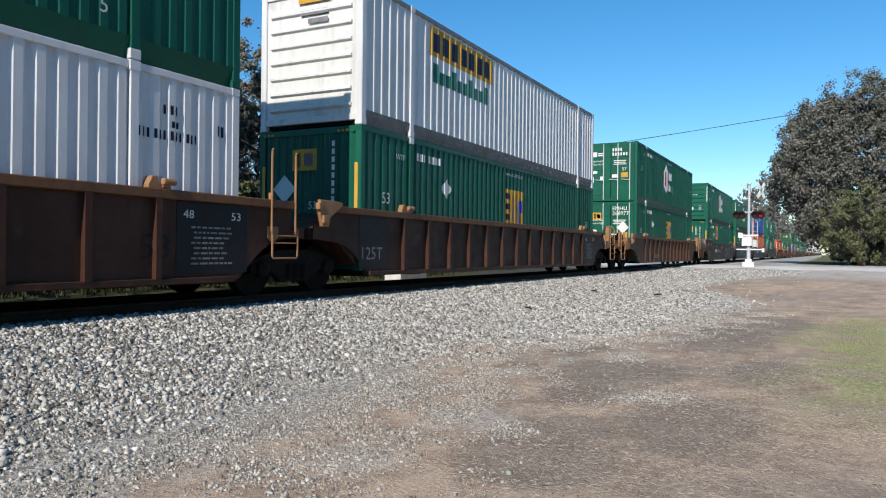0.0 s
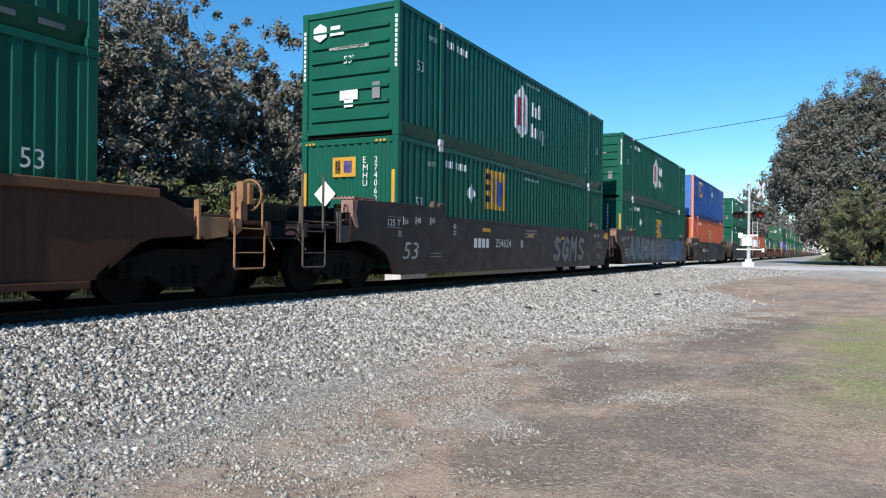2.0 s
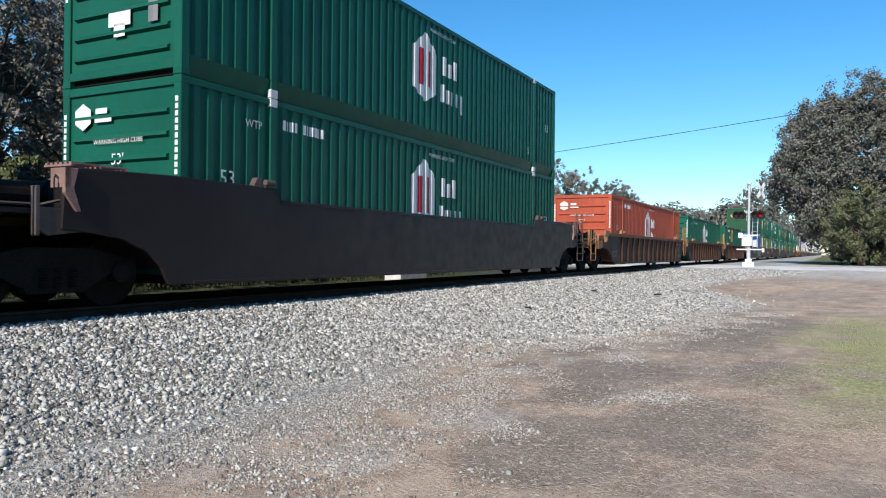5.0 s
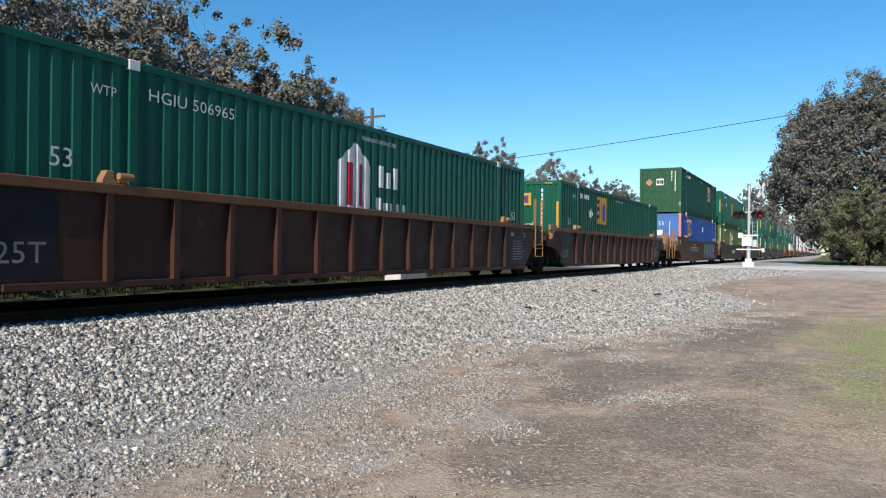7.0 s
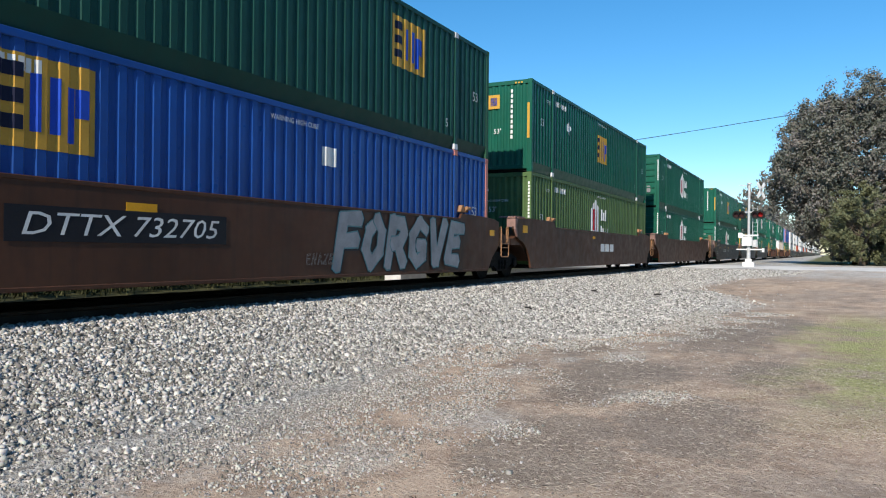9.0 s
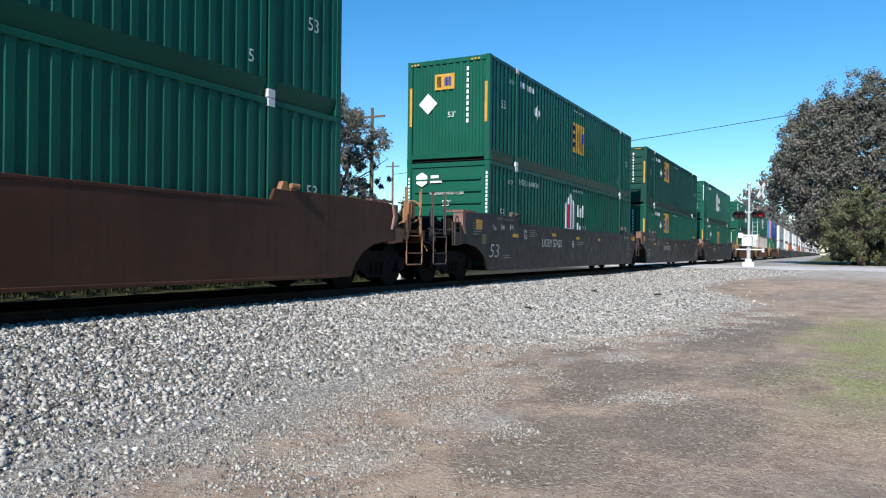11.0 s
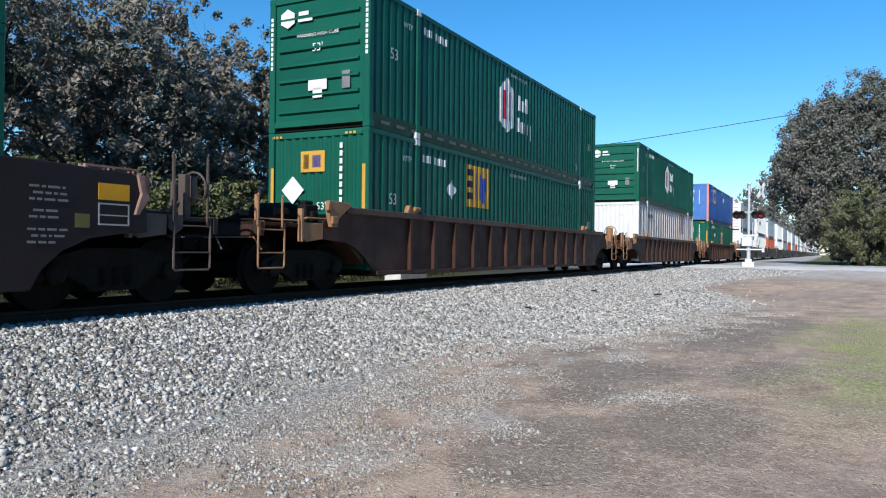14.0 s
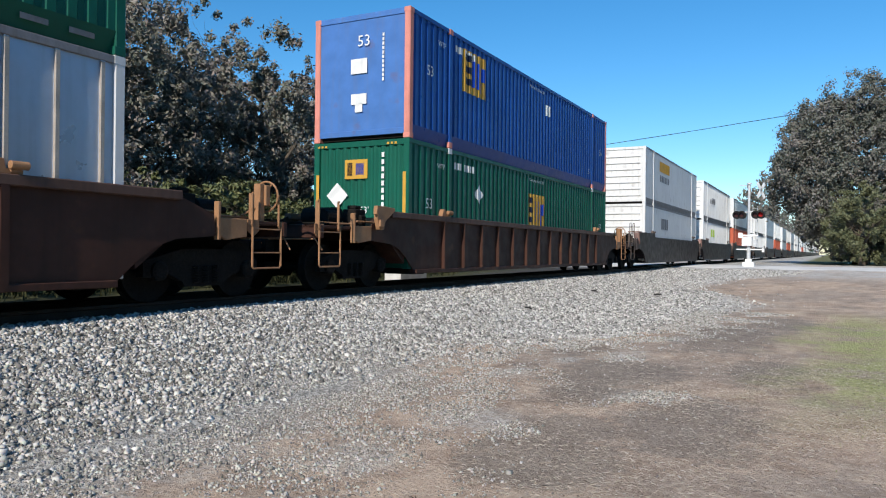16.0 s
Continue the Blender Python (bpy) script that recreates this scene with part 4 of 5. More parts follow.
PEBBLE = island_material("pale_pebble", (0.17, 0.155, 0.135), (0.72, 0.68, 0.62))


EDGE_X, EDGE_Y = np.array(GRAVEL_EDGE, float).T


def bed_keep(x, y, r):
    edge = np.interp(x, EDGE_X, EDGE_Y) + .35 * np.sin(x * 2.1) * np.sin(y * 1.7 + x) + .2 * np.sin(x * 4.7 + y * 3)
    edge = edge + 1.3 * np.clip((10 - x) / 4, 0, 1)
    dens = np.clip((y - edge - .1) / 1.5, .002, 1)
    return r < dens * np.clip(1.15 - x / 60, .2, 1)


def patchy(x, y, r):
    """Small gravel along the edge of the bed and in ragged patches on the dirt."""
    n = np.array([noise.noise((a * 1.1, b * 1.7, 9)) + .6 * noise.noise((a * 3.3, b * 4.1, 4)) for a, b in zip(x, y)])
    d = y - np.interp(x, EDGE_X, EDGE_Y)
    p = np.clip(.66 + d * .55 + 1.5 * n, 0, 1) * np.clip(1.6 + d, 0, 1)
    for cx, cy, rx, ry in STREWN:
        p = np.maximum(p, np.clip(1.05 - np.hypot((x - cx) / rx, (y - cy) / ry) + 1.9 * n, 0, .9))
    return r < np.maximum(p, .012)


ballast = stones("ballast", "grey crushed stone of the track bed", 112000, 5, (2.0, 27, 3.0, 8.6), .0152, BALLAST, bed_keep)
stones("ballast", "grey crushed stone beside the track, far along", 34000, 6, (18, 44, .5, 8.6), .0155, BALLAST, lambda x, y, r: r < np.clip((y - np.interp(x, EDGE_X, EDGE_Y) + .2) / 2.0, .01, .9), True)
gravel = stones("loose_gravel", "loose pale gravel strewn over dirt", 150000, 9, (2.0, 20, .8, 6.6), .0098, PEBBLE, patchy, True)
# dark clods on the track bed
clod_mat = mat("dark_clod", (0.03, 0.027, 0.025), 0.95, bump=.6)
for cx, cy, cs in ((22.36, 6.42, .13), (24.2, 4.85, .15), (15.84, 6.08, .10), (9.2, 7.6, .05)):
    def clod(bm):
        bmesh.ops.create_icosphere(bm, subdivisions=2, radius=1)
        for v in bm.verts:
            v.co *= 1 + .35 * noise.noise(v.co * 1.7 + Vector((cx, cy, 0)))
            v.co.z *= .45
            v.co *= cs
    c_ob = tagged(new("dirt_clod", mesh_of("dirt_clod:%.1f" % cx, clod, clod_mat)), "small dark clod of dirt on the gravel", "clod", "dark clods")
    c_ob.location = (cx, cy, ground_height(cx, cy) + .01)


# dry stalks and grass blades
def blades(name, label, count, seed, area, height, width, material, keep, flat=False):
    rng = np.random.default_rng(seed)
    x, y = rng.uniform(area[0], area[1], count), rng.uniform(area[2], area[3], count)
    ok = keep(x, y, rng.uniform(0, 1, count))
    x, y = x[ok], y[ok]
    k = len(x)
    z = np.array([ground_height(a, b) for a, b in zip(x, y)])
    h = height * rng.uniform(.5, 1.3, k)
    a = rng.uniform(0, 6.28, k)
    lean = rng.uniform(.3, 1.0, k) * (3.0 if flat else .8)
    c, s = np.cos(a), np.sin(a)
    up = h * (.25 if flat else 1)
    p0 = np.stack([x - s * width, y + c * width, z], 1)
    p1 = np.stack([x + s * width, y - c * width, z], 1)
    p2 = np.stack([x + c * h * lean * .5 + s * width * .6, y + s * h * lean * .5 - c * width * .6, z + up * .7 + .004], 1)
    p3 = np.stack([x + c * h * lean, y + s * h * lean, z + up * .8 + .004], 1)
    v = np.stack([p0, p1, p2, p3], 1).reshape(-1, 3)
    f = np.arange(k * 4).reshape(-1, 4)
    me = bpy.data.meshes.new(name)
    me.from_pydata(v.tolist(), [], f.tolist())
    me.materials.append(material)
    return tagged(new(name, me), label, "grass", kind="stuff")


STRAW = island_material("dry_straw", (0.28, 0.22, 0.175), (0.76, 0.67, 0.56))
GRASS = island_material("short_grass", (0.13, 0.15, 0.045), (0.34, 0.34, 0.13))
blades("dry_grass", "dry flattened stalks on brown dirt", 110000, 21, (1.6, 13, -3.0, 3.6), .021, .001, STRAW, lambda x, y, r: r < np.clip((4.2 - y) / 3.4, 0, 1) * np.clip(1.5 - x / 9, .06, 1) * np.clip(.6 + .5 * np.sin(x * 1.9 + 2 * np.sin(y * 1.3)) * np.cos(y * 2.2), .1, 1), True)
LITTER = island_material("dry_leaf_litter", (0.05, 0.035, 0.025), (0.56, 0.44, 0.33))
blades("leaf_litter", "small dry leaf scraps and twigs on dirt", 16000, 24, (1.6, 20, -4.0, 4.5), .016, .006, LITTER, lambda x, y, r: r < np.clip((5 - y) / 4, .1, 1) * np.clip(1.3 - x / 18, .2, 1), True)
blades("grass", "thin short green grass on dirt", 18000, 22, (5, 20, -5, .6), .026, .0035, GRASS, lambda x, y, r: r < np.clip((.4 - y) / 2.5, 0, 1) * np.clip((x - 5) / 4, 0, 1) * np.clip(.5 + .6 * np.sin(x * 1.1 + 1.5 * y) + .4 * np.sin(2.3 * y - x), 0, 1))
blades("tall_weeds", "rough weeds beyond the track", 12000, 23, (4, 60, 15.5, 21), .3, .02, island_material("rough_weeds", (0.022, 0.027, 0.010), (0.085, 0.085, 0.035)), lambda x, y, r: r < np.clip((y - 15.5) / 3, .1, 1))


# ---- trees ----
BARK = mat("grey_brown_bark", (0.10, 0.08, 0.06), 0.9, vary=0.3, scale=3, bump=.8, bscale=18)


def leaf_material(name, cols):
    m = bpy.data.materials.new(name)
    m.use_nodes = True
    n, l = m.node_tree.nodes, m.node_tree.links
    p = n["Principled BSDF"]
    g = n.new("ShaderNodeNewGeometry")
    r = n.new("ShaderNodeValToRGB")
    cr = r.color_ramp
    while len(cr.elements) < len(cols):
        cr.elements.new(.5)
    for i, c in enumerate(cols):
        cr.elements[i].position, cr.elements[i].color = i / (len(cols) - 1), (*c, 1)
    t = n.new("ShaderNodeTexNoise")
    t.inputs["Scale"].default_value = .5
    l.new(g.outputs["Position"], t.inputs["Vector"])
    q = n.new("ShaderNodeMath")
    q.operation = "MULTIPLY_ADD"
    q.inputs[1].default_value = .55
    l.new(g.outputs["Random Per Island"], q.inputs[0])
    w = n.new("ShaderNodeMapRange")
    for i, v in enumerate((.3, .7, 0, .45)):
        w.inputs[i + 1].default_value = v
    l.new(t.outputs["Fac"], w.inputs[0])
    l.new(w.outputs[0], q.inputs[2])
    l.new(q.outputs[0], r.inputs[0])
    l.new(r.outputs[0], p.inputs["Base Color"])
    p.inputs["Roughness"].default_value = .6
    p.inputs["Specular IOR Level"].default_value = .3
    p.inputs["Subsurface Weight"].default_value = 0
    return m


OAKLEAF = leaf_material("oak_leaves", ((0.075, 0.090, 0.070), (0.125, 0.133, 0.105), (0.185, 0.17, 0.15), (0.28, 0.232, 0.226)))
AUTUMN = leaf_material("turning_leaves", ((0.098, 0.114, 0.088), (0.155, 0.158, 0.118), (0.22, 0.19, 0.162), (0.30, 0.228, 0.208)))
SHRUB = leaf_material("shrub_leaves", ((0.05, 0.065, 0.025), (0.10, 0.115, 0.045), (0.17, 0.165, 0.07)))


def leaf_cloud(centres, radii, per, size, rng, droop=0.0):
    """Bent leaf quads scattered through clumps. Returns vertex and face arrays."""
    c = np.repeat(centres, per, 0)
    r = np.repeat(radii, per)[:, None]
    k = len(c)
    d = rng.normal(size=(k, 3))
    d /= np.linalg.norm(d, axis=1)[:, None]
    pos = c + d * r * rng.uniform(.05, 1.0, (k, 1)) ** .7 * rng.uniform(.75, 1.5, (k, 1))
    nrm = d + rng.normal(size=(k, 3)) * .8 + np.array([0, 0, .4])
    nrm /= np.linalg.norm(nrm, axis=1)[:, None]
    u = np.cross(nrm, rng.normal(size=(k, 3)))
    u /= np.linalg.norm(u, axis=1)[:, None]
    w = np.cross(nrm, u)
    s = (size * rng.uniform(.6, 1.4, k))[:, None]
    v = np.stack([pos - u * s, pos + w * s * .45 + nrm * s * .15, pos + u * s, pos - w * s * .45 + nrm * s * .15], 1)
    return v.reshape(-1, 3), np.arange(k * 4).reshape(-1, 4)


def crown_mesh(key, v, f, material):
    me = bpy.data.meshes.new(key)
    me.vertices.add(len(v))
    me.vertices.foreach_set("co", v.reshape(-1))
    me.loops.add(f.size)
    me.loops.foreach_set("vertex_index", f.reshape(-1).astype(np.int32))
    me.polygons.add(len(f))
    me.polygons.foreach_set("loop_start", np.arange(0, f.size, 4, dtype=np.int32))
    me.update(calc_edges=True)
    me.materials.append(material)
    return me


def tree(label, h, r, low, seed, material, clumps=120, per=150, leaf=.14, trunk_r=.28, lean=0.0, squash=1.0, group=""):
    """A broad-leaved tree: tapered trunk, limbs, and a crown of leaf clumps with gaps. low: height at which leaves begin."""
    rng = np.random.default_rng(seed)
    ob = tagged(new("tree"), label, "tree", group)
    bm = bmesh.new()
    tops = []
    cz, hz = (h + low) / 2, (h - low) / 2

    def limb(p, d, length, rad, level):
        pts = [Vector(p)]
        d = Vector(d).normalized()
        k = 5
        rings_r = []
        for i in range(k):
            d = (d + Vector(rng.normal(size=3)) * .14 + Vector((0, 0, .06))).normalized()
            pts.append(pts[-1] + d * length / k)
        n = 7 if level == 0 else 5
        rings = []
        for i, q in enumerate(pts):
            dd = (pts[min(i + 1, k)] - pts[max(i - 1, 0)]).normalized()
            u = dd.cross(Vector((1, .3, .1))).normalized()
            w = dd.cross(u)
            rr = rad * (1 - .7 * i / k) * (1.5 if level == 0 and i == 0 else 1)
            rings.append([bm.verts.new(q + rr * (math.cos(a) * u + math.sin(a) * w)) for a in [2 * math.pi * j / n for j in range(n)]])
        for a, b in zip(rings, rings[1:]):
            for j in range(n):
                bm.faces.new((a[j], a[(j + 1) % n], b[(j + 1) % n], b[j]))
        if level < 2:
            for _ in range(9 if level == 0 else 5):
                i = int(rng.integers(2 if level == 0 else 1, k + 1))
                a = rng.uniform(0, 6.28)
                limb(pts[i], (math.cos(a), math.sin(a), rng.uniform(.05, .9)), length * rng.uniform(.38, .6), rad * (1 - .65 * i / k) * .5, level + 1)
        tops.append(pts[-1])
    limb((0, 0, -.1), (lean, 0, 1), h * .62, trunk_r, 0)
    me = bpy.data.meshes.new("trunk")
    bmesh.ops.recalc_face_normals(bm, faces=bm.faces[:])
    bm.to_mesh(me)
    bm.free()
    me.materials.append(BARK)
    me.shade_smooth()
    part("trunk", me, ob)
    def shell(inner):
        while True:
            q = rng.uniform(-1, 1, 3)
            m = np.linalg.norm(q)
            if inner < m < 1 and (m > .6 or rng.uniform() < .5):
                return q * min(1.1 / m, 1 + .28 * noise.noise(Vector(q * 1.9 + seed)) + .16 * noise.noise(Vector(q * 5 + seed)))

    masses = [(shell(.55), rng.uniform(.10, .21)) for _ in range(max(16, clumps // 18))]
    cen, rad = [], []
    for i in range(clumps):
        if i % 5 < 2:
            q, mr = masses[i % len(masses)]
            d = rng.normal(size=3)
            p = q + d * mr * rng.uniform(.35, 1.0) / np.linalg.norm(d) * np.array([1, 1, .75])
        else:
            p = shell(.35)
        cen.append((p[0] * r + lean * cz, p[1] * r * squash, max(.25, cz + p[2] * hz)))
        rad.append(rng.uniform(.04, .105) * r)
    v, f = leaf_cloud(np.array(cen), np.array(rad), per, leaf, rng)
    part("crown", crown_mesh("crown", v, f, material), ob)
    return ob


# the large oak beyond the road
oak = tree("tall broad oak with dull green and browning leaves", 16.4, 6.7, .5, 3, OAKLEAF, 3500, 66, .122, .5, squash=1.12)
oak.matrix_basis = pose(76, -2.5, .64)
greener = tree("low rounded green tree in front of the oak", 6.6, 3.1, .4, 41, leaf_material("light_green_leaves", ((0.075, 0.09, 0.045), (0.13, 0.14, 0.07), (0.20, 0.195, 0.11))), 420, 62, .085, .22)
greener.matrix_basis = pose(68, -2.4, .64)
oak2 = tree("rounded dark green tree beside the oak", 12.0, 5.5, .8, 14, OAKLEAF, 520, 60, .17, .4)
oak2.matrix_basis = pose(84, -10.5, .64)

# the row behind the track
protos = [tree("mixed roadside tree with thinning autumn leaves", 11.5, 4.2, 1.5, 31, AUTUMN, 460, 80, .085, .26, group="trees behind the track"),
          tree("mixed roadside tree with thinning autumn leaves", 10.5, 3.6, 1.0, 32, AUTUMN, 380, 78, .085, .22, group="trees behind the track"),
          tree("slim dark green tree behind the track", 10.0, 2.6, 1.5, 33, OAKLEAF, 260, 66, .085, .2, group="trees behind the track"),
          tree("low spreading bush with yellowish leaves", 3.6, 2.4, .1, 34, SHRUB, 130, 60, .07, .08, group="bushes behind the track")]
spots = [(0, 7.5, 22.5, 15), (0, 12.5, 23.5, 200), (1, 16.5, 21.5, 60), (0, 20.5, 24.5, 100), (1, 23.5, 22.0, 310), (2, 27.0, 22.5, 20), (2, 30.0, 23.5, 140), (1, 34.5, 26.0, 250),
         (1, 18.5, 28.0, 300), (1, 23.0, 28.5, 10), (2, 28.5, 28.0, 100), (1, 32.0, 29.5, 200), (2, 24.8, 25.6, 33), (2, 20.0, 22.6, 77),
         (3, 12.8, 20.5, 33), (3, 17.4, 20.8, 70), (3, 21.6, 20.2, 140), (3, 25.8, 20.4, 10), (3, 30.4, 21.0, 250), (2, 55.0, 24.5, 30), (2, 57.5, 25.5, 190), (1, 73.0, 25.0, 80), (2, 78.0, 24.0, 10), (2, 92.0, 24.0, 70), (2, 97.0, 25.5, 230), (1, 104.0, 26.0, 120), (0, 4.0, 28.0, 40), (0, 25.0, 32.0, 130),
         (3, 11.0, 17.8, 0), (3, 15.5, 17.2, 120), (3, 19.5, 18.0, 220), (3, 23.5, 17.5, 40), (3, 28.0, 18.4, 300), (3, 33.5, 18.0, 90), (3, 7.0, 17.5, 60), (3, 70.5, -5.2, 20), (3, 71.5, -8.5, 150)]
used = set()
for k, x, y, a in spots:
    m = pose(x, y, ground_height(x, y) - .02, 0, 0, a)
    if k in used:
        copy_thing(protos[k], m)
    else:
        used.add(k)
        protos[k].matrix_basis = m

# woods far off on both sides of the line
wr = np.random.default_rng(77)
wc, wrad = [], []
for i in range(2600):
    x = 168 + 800 * wr.uniform() ** 1.7
    side = wr.uniform() < .7
    y = wr.uniform(13.2, 42) if side else wr.uniform(-60, -4)
    top = 10.5 + 3.5 * noise.noise(Vector((x * .05, y * .09, 0))) + 4 * math.exp(-((y - 14) / 3) ** 2) + .012 * (x - 168)
    for _ in range(2):
        wc.append((x, y, .5 + top * wr.uniform(.06, 1.0) ** .8))
        wrad.append(wr.uniform(1.2, 2.6))
for i in range(420):
    wc.append((1330 + wr.uniform(0, 40), wr.uniform(-110, 130), wr.uniform(0, 20)))
    wrad.append(wr.uniform(2, 4))
for i in range(700):
    wc.append((wr.uniform(-60, 175), wr.uniform(46, 62), wr.uniform(.2, 6)))
    wrad.append(wr.uniform(.9, 1.8))
# unseen tree belt behind the camera, added to cut skylight on the train
for i in range(750):
    wc.append((wr.uniform(-70, 60), wr.uniform(-44, -27), .3 + 13 * wr.uniform() ** .8))
    wrad.append(wr.uniform(1.2, 2.4))
wv, wf = leaf_cloud(np.array(wc), np.array(wrad), 30, .55, wr)
woods = tagged(new("far_woods_and_unseen_belt", crown_mesh("far_woods_and_unseen_belt", wv, wf, OAKLEAF)), "distant dark green woods along the line, unseen belt added behind camera", "woods", kind="stuff")

# ---- crossing signal ----
def tube_half(bm):
    """A short visor over a lamp."""
    prev = None
    for k in range(11):
        a = math.pi * k / 10
        row = [bm.verts.new((x, r * math.cos(a), r * math.sin(a))) for x, r in ((-.1, .17), (-.38, .18), (-.38, .165), (-.1, .155))]
        if prev:
            for i in range(4):
                bm.faces.new((prev[i], prev[(i + 1) % 4], row[(i + 1) % 4], row[i]))
        prev = row


GALV = mat("galvanised_steel", (0.55, 0.56, 0.57), 0.5, .3, vary=.12, scale=5)
SIGWHITE = mat("white_signal_paint", (0.75, 0.75, 0.74), .5)
BLACK = mat("matt_black_paint", (0.012, 0.012, 0.012), .6)
LENS = emitter("red_lens", (0.3, 0.006, 0.006), 0.04)
sig = tagged(new("crossing_signal"), "grey level crossing signal mast with crossbuck and lamps", "crossing signal")
sig.matrix_basis = pose(52.0, 4.62, .70, 0, 0, 0)
part("foundation", mesh_of("foundation", lambda bm: (box(bm, -.35, .35, -.35, .35, -.1, .28), box(bm, -.2, .2, -.2, .2, .28, .5)), SIGWHITE, .02), sig)
part("mast", mesh_of("mast", lambda bm: lathe(bm, [(.3, .12), (1.2, .12), (1.25, .085), (5.3, .085), (5.36, .03)], 14, "z"), GALV), sig)
part("junction_box", mesh_of("junction_box", lambda bm: (box(bm, -.26, .16, -.2, .4, 1.35, 1.92), box(bm, -.29, .19, -.23, .43, 1.90, 1.95)), SIGWHITE, .015), sig, label="white equipment box")
part("gate_mechanism", mesh_of("gate_mechanism", lambda bm: (box(bm, -.2, .14, -.5, -.24, 1.28, 1.75), box(bm, -.24, -.2, -.46, -.28, 1.34, 1.68)), GALV, .012), sig)
part("counterweight_arm", mesh_of("counterweight_arm", lambda bm: (box(bm, -.34, -.29, -.6, .5, 1.98, 2.08), box(bm, -.38, -.26, .34, .6, 1.86, 2.2)), SIGWHITE, .01), sig)
part("step_arm", mesh_of("step_arm", lambda bm: (box(bm, -.05, .05, -.9, .75, 1.08, 1.16), box(bm, -.07, .07, -.95, -.8, .95, 1.2)), SIGWHITE, .01), sig)
part("cross_arm", mesh_of("cross_arm", lambda bm: tube(bm, [(0, -.85, 3.55), (0, .85, 3.55)], .045, 8), GALV), sig)
part("bell", mesh_of("bell", lambda bm: (lathe(bm, [(5.36, .05), (5.38, .17), (5.46, .15), (5.5, .05)], 14, "z"), tube(bm, [(0, -.15, 5.3), (0, .6, 5.3)], .03)), GALV), sig)
for sgn in (-1, 1):
    part("crossbuck_board", mesh_of("crossbuck_board", lambda bm: box(bm, -.02, .02, -.11, .11, -.62, .62), SIGWHITE), sig, (-.1, -.72, 4.95), turn=Matrix.Rotation(radians(62), 4, "Z") @ Matrix.Rotation(sgn * radians(40), 4, "X"))
for y in (-.72, -.4, .42, .74):
    for face in (-1, 1):
        head = part("lamp_head", mesh_of("lamp_head", lambda bm: (lathe(bm, [(-.1, .26), (.0, .26), (.1, .14), (.16, .08)], 18, "x")), BLACK), sig, (face * -.12, y, 3.38), turn=Matrix.Rotation(0 if face > 0 else math.pi, 4, "Z"))
        part("lens", mesh_of("lens", lambda bm: lathe(bm, [(-.125, .05), (-.12, .14), (-.10, .15)], 16, "x"), LENS if y == -.72 else mat("dark_red_lens", (.05, .02, .02), .25)), head)
        part("hood", mesh_of("hood", lambda bm: tube_half(bm), BLACK), head)

part("ladder", mesh_of("ladder", lambda bm: [tube(bm, [(0, yy, 1.2), (0, yy, 4.0)], .018) for yy in (-.32, -.62)] + [tube(bm, [(0, -.32, 1.4 + .3 * i), (0, -.62, 1.4 + .3 * i)], .012) for i in range(9)], GALV), sig, (.15, .1, 0))

# overhead wire along the road, with its pole among the trees
wire_mat = mat("black_cable", (0.01, 0.01, 0.01), .6)


def wire_pts(a, b, sag, k=24):
    return [(a[0] + (b[0] - a[0]) * i / k, a[1] + (b[1] - a[1]) * i / k, a[2] + (b[2] - a[2]) * i / k - sag * 4 * (i / k) * (1 - i / k)) for i in range(k + 1)]


overhead = tagged(new("overhead_wire", mesh_of("overhead_wire", lambda bm: tube(bm, wire_pts((75, -6, 15.4), (75, 46, 10.5), .3), .03, 5), wire_mat)), "black overhead wire strung across the track", "wire")
POLEWOOD = mat("weathered_pole_timber", (0.16, 0.13, 0.10), .9, vary=.25, bump=.5)
for px, py, ph in ((37.5, 24.5, 9.6), (75, 46, 11.4), (75, -6, 16.0)):
    pole = tagged(new("utility_pole"), "weathered timber utility pole among trees", "utility pole", "utility poles")
    pole.matrix_basis = pose(px, py, ground_height(px, py) - .05)
    part("shaft", mesh_of("shaft:%.1f" % ph, lambda bm: lathe(bm, [(0, .16), (ph, .10)], 10, "z"), POLEWOOD), pole)
    part("crossarm", mesh_of("crossarm:%.1f" % ph, lambda bm: box(bm, -.06, .06, -.9, .9, ph - .6, ph - .48), POLEWOOD, .01), pole)

# pale concrete slab beyond the track
slab = tagged(new("concrete_slab", mesh_of("concrete_slab", lambda bm: box(bm, -1.0, 1.0, -.35, .35, -.1, .42), mat("pale_concrete", (.62, .61, .59), .85, vary=.1, bump=.3), .03)), "pale concrete block lying beyond the track", "concrete block")
slab.matrix_basis = pose(24.2, 14.2, .36, 0, 0, 0)

# ---- the train ----
MOVERS = []


def place(ob, u, z):
    """Puts a thing on the train, u metres along the track at the start."""
    ob.matrix_basis = pose(u, YC, z)
    MOVERS.append((ob, u, z))
    return ob


LOW, HIGH = RAIL + .38, RAIL + .38 + CH + .002
G = "green corrugated 53-foot container"


def car(u, style, paint, chord, left, right, lower, upper, near=True, label="", fit=None):
    c = u + CL / 2
    w = well_car(label or "weathered brown well car with %s sides" % ("ribbed" if style == "ribbed" else "smooth plate"), paint, chord, style, left, right, near, fit=fit)
    place(w, c, RAIL)
    lo = place(lower, c, LOW) if lower else None
    hi = place(upper, c, HIGH) if upper else None
    return w, lo, hi


